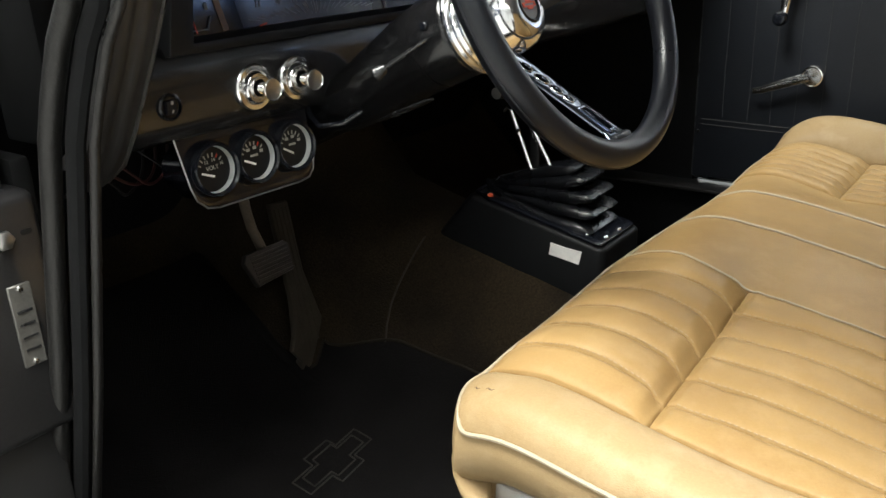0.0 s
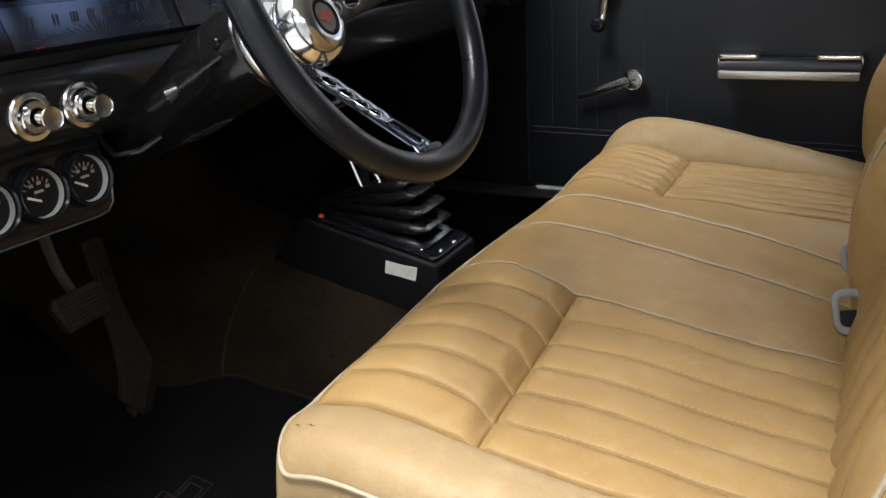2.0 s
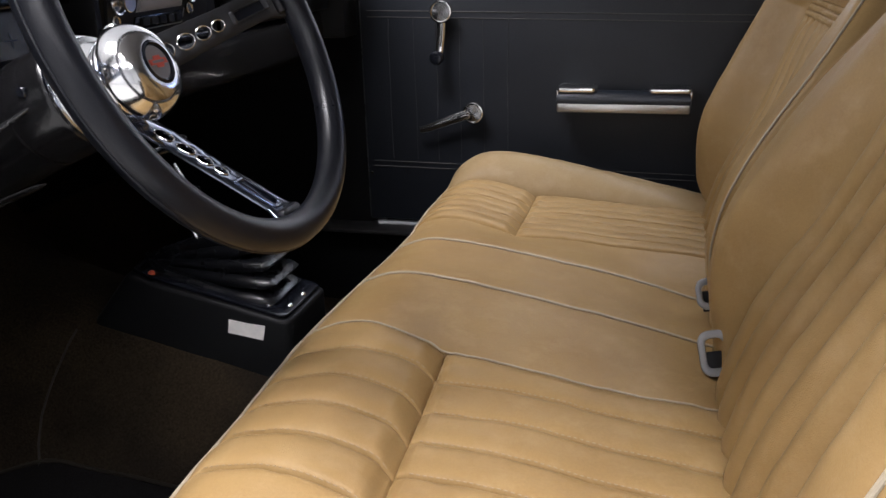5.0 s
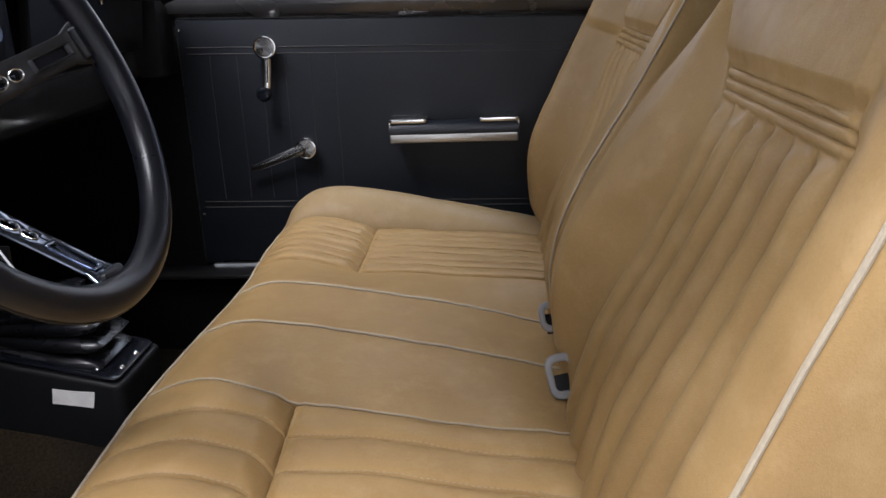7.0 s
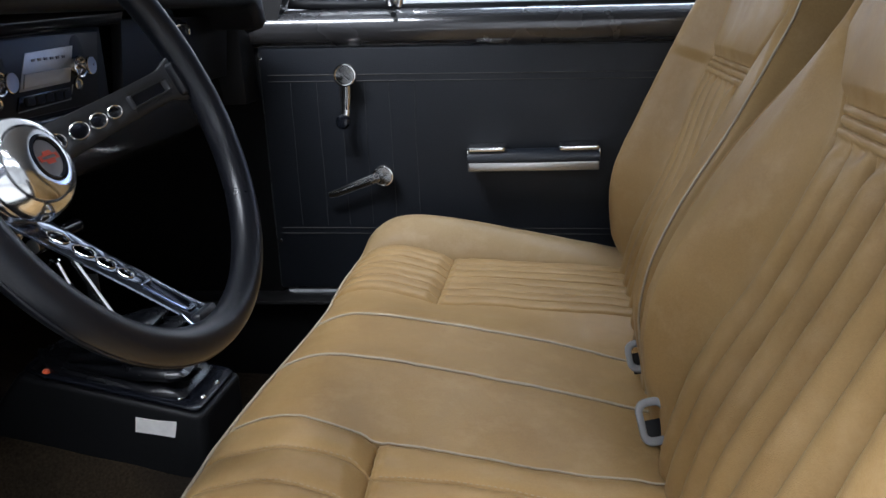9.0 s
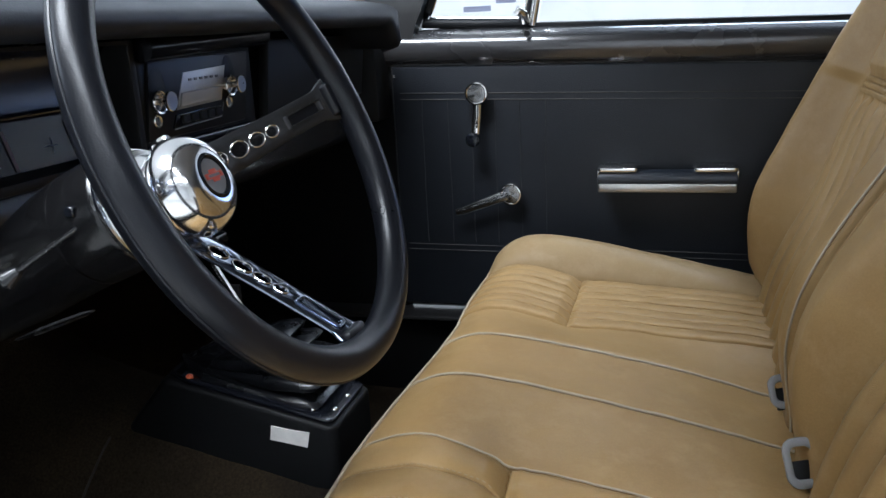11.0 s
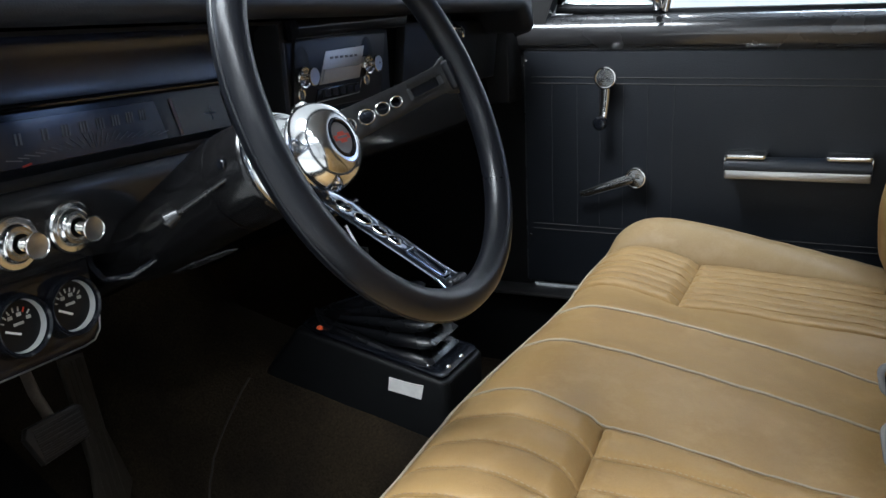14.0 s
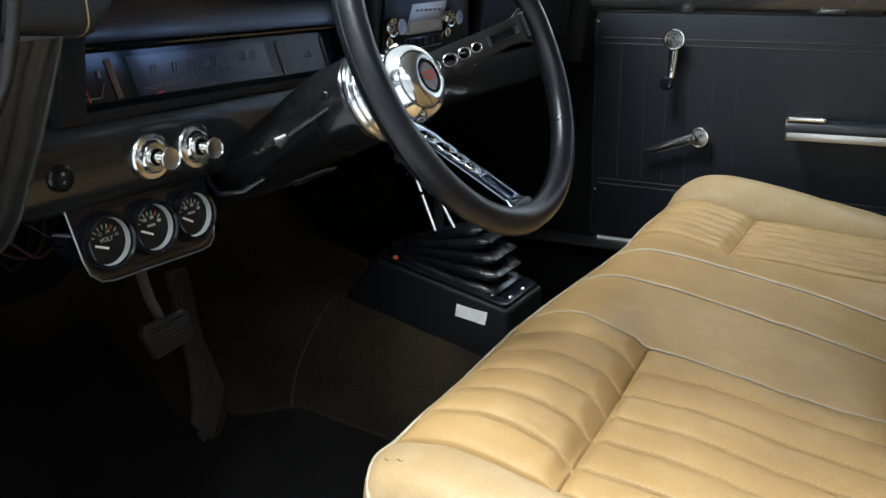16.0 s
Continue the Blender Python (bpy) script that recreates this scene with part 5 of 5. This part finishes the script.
def steering_column():
    col = thing("steering_column", "black steering column with turn signal lever", "steering column", tuple(WC - WN * 0.2))
    o = WC - WN * 0.120
    b = lathe(o, -WN, [(0, 0), (0, 0.042), (0.003, 0.0455), (0.006, 0.0465), (0.045, 0.0465), (0.0455, 0.0448), (0.048, 0.0448), (0.0485, 0.0462), (0.062, 0.0458), (0.08, 0.0445), (0.12, 0.0412), (0.19, 0.0350), (0.205, 0.0325), (0.215, 0.030), (0.55, 0.028), (0.55, 0)], 44)
    for v in b.verts:
        v.co -= WW * 0.0135 * smooth01(((o - v.co).dot(WN) - 0.045) / 0.15)
    sh = part("column_shroud", b, COLUMN, col, "satin black shroud")
    part("shroud_ring", lathe(o, -WN, [(0.001, 0.0458), (-0.002, 0.0468), (-0.004, 0.0455), (-0.002, 0.042)], 44), BLACKGLOSS, sh, "gloss black ring")
    a = wp(0.044, 0.002, -0.142)
    lv = part("turn_signal_lever", rod(a, wp(0.070, -0.010, -0.200), 0.0018, 0.0026), DARKMETAL, col, "bare metal lever")
    tip = wp(0.070, -0.010, -0.200)
    d = (tip - a).normalized()
    part("lever_tip", lathe(tip - d * 0.012, d, [(0, 0), (0, 0.0042), (0.005, 0.0062), (0.011, 0.0084), (0.0130, 0.0080), (0.0125, 0.0062), (0.008, 0.0052), (0.008, 0)], 24), DARKMETAL, lv, "flared hollow lever end", sharp=30)
    part("column_key", box(*[q for pair in ((p - 0.004, p + 0.004) for p in wp(0.0435, 0.014, -0.142)) for q in pair], 0.001, 1), BLACKGLOSS, sh)
    # grey blade under the column and the bracket
    p0, p1 = Vector((-0.585, -0.335, 0.762)), Vector((-0.500, -0.355, 0.795))
    d = (p1 - p0)
    b = sweep([p0, p0 + d * 0.25, p0 + d * 0.6, p0 + d * 0.9, p1], lambda t: 0.002 + 0.0065 * math.sin(math.pi * min(0.12 + t * 0.86, 1)), 10, flat=0.3, up=(0.3, 0, 1))
    part("tilt_lever", b, DARKMETAL, col, "flat grey metal lever")
    part("column_bracket", sweep([(-0.70, -0.33, 0.78), (-0.69, -0.335, 0.758), (-0.67, -0.34, 0.748), (-0.645, -0.33, 0.752), (-0.63, -0.31, 0.765)], 0.003, 8), BLACKGLOSS, col, "black column bracket")
    return col


steering_column()

# ---- shifter, pedals, mat and small things ----


def shifter():
    con = thing("shifter_console", "black floor shifter console with folded rubber boot", "gear shifter", (-0.6, 0.085, 0.4))
    X0, X1, Y0, Y1 = -0.730, -0.497, 0.020, 0.146
    top = lambda x: 0.514 + 0.22 * max(0.0, -0.507 - x)
    b = slab(rounded(X1 - X0, Y1 - Y0, 0.014, (X0 + X1) / 2, (Y0 + Y1) / 2), 0.156, 0.006, origin=(0, 0, 0.358), ax=(1, 0, 0), ay=(0, 1, 0), seg=3)
    for v in b.verts:
        if v.co.z > 0.45:
            v.co.z += top(v.co.x) - 0.514
    for v in b.verts:
        if v.co.x < -0.69:
            v.co.x -= 0.85 * (top(-0.72) - v.co.z)
    box_ = part("console_box", b, CONSOLE, con, "black console box")
    part("name_plate", slab([(-0.5815, 0.5110), (-0.5560, 0.5075), (-0.5310, 0.5060), (-0.5325, 0.4975), (-0.5355, 0.4855), (-0.5600, 0.4890), (-0.5845, 0.4920), (-0.5825, 0.5030)], 0.0012, 0, origin=(0, 0.0198, 0), ax=(1, 0, 0), ay=(0, 0, 1)), LABELM, box_, "creased white paper label")
    # trim frame on top
    fr = slab(rounded(0.206, 0.116, 0.012, -0.606, 0.083), 0.005, 0.002, origin=(0, 0, 0.515), ax=(1, 0, 0), ay=(0, 1, 0), holes=[rounded(0.160, 0.080, 0.01, -0.610, 0.084)])
    for v in fr.verts:
        v.co.z += top(v.co.x) - 0.514
    frame_ = part("boot_frame", fr, BLACKGLOSS, con, "gloss black boot frame")
    for x, y in ((-0.535, 0.043), (-0.512, 0.056), (-0.511, 0.096), (-0.618, 0.043), (-0.62, 0.134), (-0.54, 0.132)):
        part("screw", lathe((x, y, top(x) + 0.005), (0, 0, 1), [(0, 0), (0, 0.0046), (0.0022, 0.0042), (0.0036, 0.0026), (0.0038, 0)], 14), BRIGHT, frame_, "chrome dome screw")
    # boot: layers that fan out from a hinge line at the front
    for i, (rx, rz, half) in enumerate(((-0.526, 0.526, 0.050), (-0.524, 0.551, 0.047), (-0.530, 0.577, 0.043), (-0.544, 0.598, 0.038), (-0.564, 0.613, 0.031))):
        h = Vector((-0.722 + 0.004 * i, 0.084, top(-0.722) - 0.008 + 0.006 * i))
        ax = Vector((rx, 0.084, rz)) - h
        nz = Vector((-ax.z, 0, ax.x)).normalized()
        bm = bmesh.new()
        rows = []
        for dz, f in ((-0.016, 0.70), (-0.010, 0.86), (-0.004, 0.97), (0.002, 1.0), (0.007, 0.96), (0.011, 0.85), (0.013, 0.70), (0.013, 0.40)):
            ring = []
            for px, py in rounded(1.0, 2.0, 0.22, 0.5, 0, 7):
                s = px * f
                q = py * half * (0.45 + 0.55 * smooth01(px / 0.5)) * (1 - 0.9 * (1 - f))
                lump = 0.0030 * noise.noise(Vector((s * 5, q * 55, i * 3.7))) + 0.0016 * noise.noise(Vector((s * 14, q * 120, i * 1.7)))
                ring.append(bm.verts.new(h + ax * (s + 0.05 * abs(py) * (s - 1) * 0.3) + Vector((0, q, 0)) + nz * (dz * (0.3 + 0.7 * s) + lump)))
            rows.append(ring)
        for a, c in zip(rows, rows[1:]):
            n = len(a)
            for k in range(n):
                bm.faces.new((a[k], a[(k + 1) % n], c[(k + 1) % n], c[k]))
        bm.faces.new(rows[0])
        bm.faces.new(rows[-1])
        part("boot_fold", bm, BOOT, con, "shiny black rubber fold", sharp=70)
    for k in range(7):
        y = 0.040 + 0.0145 * k
        pts = [(-0.735 + 0.02 * abs(k - 3) / 3, 0.084 + (y - 0.084) * 0.6, top(-0.73) + 0.004), (-0.69, y, top(-0.69) + 0.006), (-0.63, y - 0.002 * (k % 2), top(-0.63) + 0.004), (-0.57, y + 0.002, top(-0.57) + 0.002)]
        part("boot_crease", sweep(pts, lambda t: 0.004 + 0.003 * math.sin(math.pi * t), 8), BOOT, con, "shiny black rubber crease")
    part("boot_front_edge", sweep([(-0.69, 0.026, top(-0.69) + 0.002), (-0.722, 0.036, top(-0.72) + 0.003), (-0.726, 0.085, top(-0.726) + 0.005), (-0.722, 0.14, top(-0.72) + 0.003)], 0.003, 8), BLACKGLOSS, con)
    for p0, p1 in (((-0.684, 0.075, 0.686), (-0.648, 0.075, 0.597)), ((-0.668, 0.075, 0.700), (-0.616, 0.075, 0.609))):
        bar = part("shifter_bar", sweep([p0, p1], 0.0040, 8, flat=0.5, up=(0, 1, 0)), BRIGHT, con, "chrome shifter bar")
    grip = part("shifter_grip", lathe((-0.678, 0.028, 0.7205), (0, 1, 0), [(0, 0), (0, 0.0088), (0.0015, 0.0102), (0.006, 0.0106), (0.046, 0.0112), (0.088, 0.0106), (0.0925, 0.0102), (0.094, 0.0088), (0.094, 0)], 32), COLUMN, con, "black cross grip")
    for y, d in ((0.0278, -1), (0.1222, 1)):
        part("grip_cap", lathe((-0.678, y, 0.7205), (0, d, 0), [(0, 0.0086), (0.001, 0.0080), (0.0016, 0)], 28), BRUSHED, grip, "satin metal end cap")
    part("bar_collar", rod((-0.6725, 0.075, 0.659), (-0.6705, 0.075, 0.654), 0.0042), BLACK, bar, "black collar")
    part("shifter_lever", box(-0.654, -0.638, 0.080, 0.085, 0.56, 0.67, 0.002), BLACK, con, "black lever between the bars")
    part("bar_hook", sweep([(-0.696, 0.075, 0.684), (-0.690, 0.075, 0.690), (-0.684, 0.075, 0.687), (-0.680, 0.075, 0.691)], 0.0022, 8), BRIGHT, con, "bent chrome end")
    part("indicator", lathe((-0.696, 0.034, top(-0.696) + 0.004), (0.3, -0.6, 0.7), [(-0.008, 0), (-0.008, 0.005), (0.003, 0.005), (0.0055, 0.003), (0.006, 0)], 16), ORANGE, con, "orange lens")
    return con


shifter()


def pedals():
    br = thing("brake_pedal", "ribbed black rubber brake pedal on a bent steel arm", "pedal", (-0.87, -0.264, 0.51))
    up = Vector((-0.42, 0, 1)).normalized()
    c0 = Vector((-0.878, -0.264, 0.513))
    b = slab([(-0.035, -0.024), (0.033, -0.020), (0.040, 0.018), (0.033, 0.024), (-0.037, 0.024), (-0.044, 0.013)], 0.013, 0.004, origin=c0, ax=(0, 1, 0), ay=up)
    pad = part("pad", b, PADRUBBER, br, "worn dark rubber pad")
    nrm = Vector((0, 1, 0)).cross(up)
    for i in range(7):
        c = c0 + up * (-0.0165 + 0.0055 * i) + nrm * 0.013
        part("pad_rib", sweep([c + Vector((0, -0.033, 0)), c + Vector((0, 0.032, 0))], 0.002, 6), PADRUBBER, pad)
    part("arm", sweep([(-0.891, -0.257, 0.526), (-0.902, -0.264, 0.562), (-0.894, -0.277, 0.597), (-0.884, -0.288, 0.631), (-0.867, -0.299, 0.718), (-0.867, -0.304, 0.784)], 0.0100, 12, flat=0.55, up=(0, 1, 0)), WORNSTEEL, br, "worn steel arm")
    ga = thing("accelerator_pedal", "long dark rubber accelerator pedal on the toe board", "pedal", (-0.968, -0.13, 0.27))
    up = Vector((-0.05, 0, 1)).normalized()
    foot = Vector((-0.968, 0, 0.270))
    out = [(-0.142, 0.0), (-0.072, 0.008), (-0.094, 0.080), (-0.118, 0.165), (-0.130, 0.285), (-0.168, 0.288), (-0.160, 0.200), (-0.153, 0.117), (-0.157, 0.060), (-0.166, 0.035)]
    body = part("pad", slab(out, 0.012, 0.004, origin=foot, ax=(0, 1, 0), ay=up), PEDAL, ga, "grey-black ribbed pad")
    nrm = Vector((0, 1, 0)).cross(up)
    for k in range(4):
        pts = [foot + Vector((0, -0.120 - 0.030 * (q / 0.29) + (k - 1.5) * (0.0115 - 0.014 * q), 0)) + up * q + nrm * 0.0125 for q in steps(0.024, 0.28, 10)]
        part("tread_rib", sweep(pts, 0.0014, 6), PEDAL, body)
    part("hinge", slab(rounded(0.075, 0.022, 0.006, -0.112, 0.0), 0.02, 0.004, origin=foot - nrm * 0.008, ax=(0, 1, 0), ay=up), PEDAL, body, "rubber hinge")


pedals()


def floor_mat():
    mat = thing("floor_mat", "black carpet floor mat with stitched outline emblem", "floor mat", (-0.7, -0.36, 0.235))

    us, vs = steps(0, 1, 50), steps(0, 1, 50)

    def pt(u, v):
        # left of the pedal the mat runs on, in place of the shadow there
        x0 = -0.945 - 0.22 * smooth01((0.95 - v) / 0.08)
        x = x0 + (-0.42 - x0) * u
        far = -0.084 - 0.024 * smooth01((-0.78 - x) / 0.17) + 0.01 * smooth01((x + 0.6) / 0.2)
        y = -0.632 + (far + 0.632) * v
        e = min(u, 1 - u, v, 1 - v)
        return Vector((x, y, floor_z(x, y) + 0.004 + 0.010 * smooth01(e / 0.03) + 0.002 * noise.noise(Vector((x * 9, y * 9, 2)))))
    part("mat_sheet", surface(pt, us, vs), MAT, mat, "black pile, extended over the shaded toe board")
    edge = [pt(0, v) for v in vs if v > 0.92] + [pt(u, 1) for u in us[1:]] + [pt(1, v) for v in reversed(vs[:-1])]
    part("mat_binding", sweep([p + Vector((0, 0, 0.004)) for p in edge], 0.0024, 8), BINDING, mat, "stitched edge binding")
    # plain outline shape in grey thread
    shape = [(-0.075, -0.016), (-0.030, -0.016), (-0.024, -0.034), (0.030, -0.034), (0.026, -0.016), (0.072, -0.016), (0.062, 0.018), (0.018, 0.018), (0.012, 0.036), (-0.040, 0.036), (-0.036, 0.018), (-0.084, 0.018)]
    for grow in (1.0, 0.80):
        pts = []
        for (a, c), (a2, c2) in zip(shape, shape[1:] + shape[:1]):
            for q in (0, 0.25, 0.5, 0.75):
                u, v = (a + (a2 - a) * q) * grow, (c + (c2 - c) * q) * (grow - (0.12 if grow < 1 else 0))
                x, y = -0.775 + 1.15 * v - 0.12 * u, -0.268 + 1.0 * u + 0.15 * v
                pts.append((x, y, floor_z(x, y) + 0.0155))
        part("mat_stitching", sweep(pts, 0.0013, 5, closed=True), MATTHREAD, mat, "grey-brown outline stitching")
    return mat


floor_mat()


BUCKLE1, BUCKLE2 = (0.016, -0.013, 0.538), (0.014, 0.150, 0.540)


def buckles():
    for x, y, z, w, h in ((BUCKLE1[0], BUCKLE1[1], BUCKLE1[2], 0.034, 0.050), (BUCKLE2[0], BUCKLE2[1], BUCKLE2[2], 0.028, 0.040)):
        bk = thing("seat_belt_tongue", "grey plastic seat belt loop tucked between cushion and backrest", "seat belt", (x, y, z), group="belt loops on the seat")
        n = Vector((0.05, -0.9, 0.42)).normalized()
        up = (Vector((-0.18, 0.12, 1)) - n * Vector((-0.18, 0.12, 1)).dot(n)).normalized()
        side = up.cross(n)
        b = slab(rounded(w, h, 0.013), 0.007, 0.0025, holes=[rounded(w - 0.015, h - 0.018, 0.006)], ax=side, ay=up, origin=Vector((x, y, z)) - n * 0.0035)
        part("loop", b, GREYPL, bk)
        b = slab(rounded(w * 0.55, 0.026, 0.002, 0, -h * 0.22), 0.002, 0.0005, ax=side, ay=up, origin=Vector((x, y, z)) - n * 0.006)
        part("webbing", b, BLACK, bk, "black webbing")


buckles()


def driver_side():
    """Hinge pillar details beside the open door."""
    wl = thing("windlace", "black wrinkled rubber weatherstrip round the door opening", "weatherstrip", (-0.6, -0.66, 0.5), kind="structure")
    main = [(-0.450, -0.662, 1.06), (-0.470, -0.662, 1.01), (-0.489, -0.661, 0.957), (-0.499, -0.661, 0.932), (-0.512, -0.660, 0.910), (-0.533, -0.660, 0.885), (-0.556, -0.660, 0.846), (-0.574, -0.660, 0.81), (-0.602, -0.660, 0.72), (-0.645, -0.66, 0.58), (-0.690, -0.66, 0.45), (-0.71, -0.66, 0.40)]
    fine = []
    for p, q in zip(main, main[1:]):
        fine += [Vector(p).lerp(Vector(q), k / 14) + Vector((-0.005, 0, 0)) for k in range(14)]
    part("bead", sweep(fine, lambda t: 0.0042 + 0.0004 * noise.noise(Vector((t * 120, 0, 0))) + 0.0004 * noise.noise(Vector((t * 420, 3, 0))), 14), BEAD, wl)
    second = [Vector(p) + Vector((-0.050, -0.010, 0.0)) for p in main]
    part("bead", sweep(second, 0.0085, 12), BEAD, wl)
    third = [Vector(p) + Vector((-0.026, -0.003, 0.0)) for p in main]
    part("channel", sweep(third, 0.010, 8, flat=0.6, up=(0, 1, 0)), BLACKTRIM, wl, "black channel")
    pl = thing("pillar_plate", "riveted bare metal plate on the hinge pillar", "plate", (-0.69, -0.70, 0.66), kind="structure")
    part("plate", box(-0.698, -0.695, -0.696, -0.676, 0.604, 0.680, 0.0008, 1), PLATEMETAL, pl)
    for z in (0.608, 0.676):
        part("rivet", lathe((-0.695, -0.686, z), (1, 0, 0), [(0, 0), (0, 0.003), (0.002, 0.002), (0.0025, 0)], 12), CHROME, pl)
    for i in range(4):
        part("stamped_bar", bar_on_x(-0.6949, -0.686, 0.620 + 0.012 * i, 0.013, 0.002), DARKMETAL, pl)
    hg = thing("door_hinge", "dark grey painted steel door hinge with a bolt", "hinge", (-0.66, -0.73, 0.8), kind="structure")
    part("leaf", box(-0.745, -0.6985, -0.82, -0.652, 0.530, 0.757, 0.011, 4), HINGEPAINT, hg)
    part("bolt", lathe((-0.6985, -0.688, 0.720), (1, 0, 0), [(0, 0), (0, 0.0085), (0.004, 0.0085), (0.0055, 0.0060), (0.0055, 0)], 6), BRUSHED, hg, "bare bolt head")
    part("slot_hole", slab(rounded(0.010, 0.005, 0.0024, -0.668, 0.722), 0.0008, 0, origin=(-0.6989, 0, 0), ax=(0, 1, 0), ay=(0, 0, 1)), BLACK, hg, "dark slot")
    # painted end of the dash
    en = thing("dash_end_panel", "dark grey painted sheet metal at the end of the dash", "trim panel", (-0.64, -0.6, 0.8), kind="structure")
    rows = [(0.932, -0.530, -0.512), (0.915, -0.540, -0.526), (0.87, -0.566, -0.552), (0.83, -0.592, -0.578), (0.80, -0.612, -0.598), (0.775, -0.632, -0.622), (0.755, -0.66, -0.65)]

    def endp(k, j):
        z, xr, xl = rows[k]
        f = j / 15
        y = -0.657 + 0.049 * min(f / 0.8, 1.0)
        back = max(0.0, f - 0.8) / 0.2
        roll = 0.010 * math.sin(math.pi * min(f / 0.8, 1.0)) - 0.006 * math.exp(-((f - 0.33) / 0.08) ** 2)
        return Vector((xl + (xr - xl) * min(f / 0.8, 1.0) + roll - 0.09 * back ** 1.5, y + 0.003 * back, z))
    part("panel", surface(endp, range(7), range(16)), ENDPANEL, en, sharp=60)
    # lighter strip added along the edge to carry its highlight
    part("edge_highlight", sweep([endp(k, 12) + Vector((0.001, 0, 0)) for k in range(7)], lambda t: 0.0008 + 0.0016 * min(1.0, 6 * t, 6 * (1 - t)), 8), PAINT, en, "added strip for the edge highlight")
    part("screw", lathe((-0.545, -0.655, 0.893), (1, -0.3, 0), [(0, 0), (0, 0.006), (0.003, 0.005), (0.004, 0)], 12), CHROME, en, "bright screw")
    # wiring under the dash
    for k, (m, y0) in enumerate(((WIRERED, -0.545), (WIRERED, -0.53), (BLACK, -0.56), (BLACK, -0.50))):
        w = thing("wire", "loose wire hanging under the dash", "wire", (-0.74, y0, 0.72), group="wires under the dash")
        pts = [(-0.76, y0 - 0.03, 0.765), (-0.745, y0 - 0.01 + 0.01 * k, 0.735 - 0.006 * k), (-0.75, y0 + 0.02, 0.715 - 0.004 * k), (-0.76, y0 + 0.05, 0.72), (-0.78, y0 + 0.07, 0.76)]
        pts = [Vector(p) for p in pts]
        for _ in range(3):
            pts = [pts[0]] + [q for a, c in zip(pts, pts[1:]) for q in (a * 0.75 + c * 0.25, a * 0.25 + c * 0.75)] + [pts[-1]]
        part("strand", sweep(pts, 0.0015, 6), m, w)


driver_side()
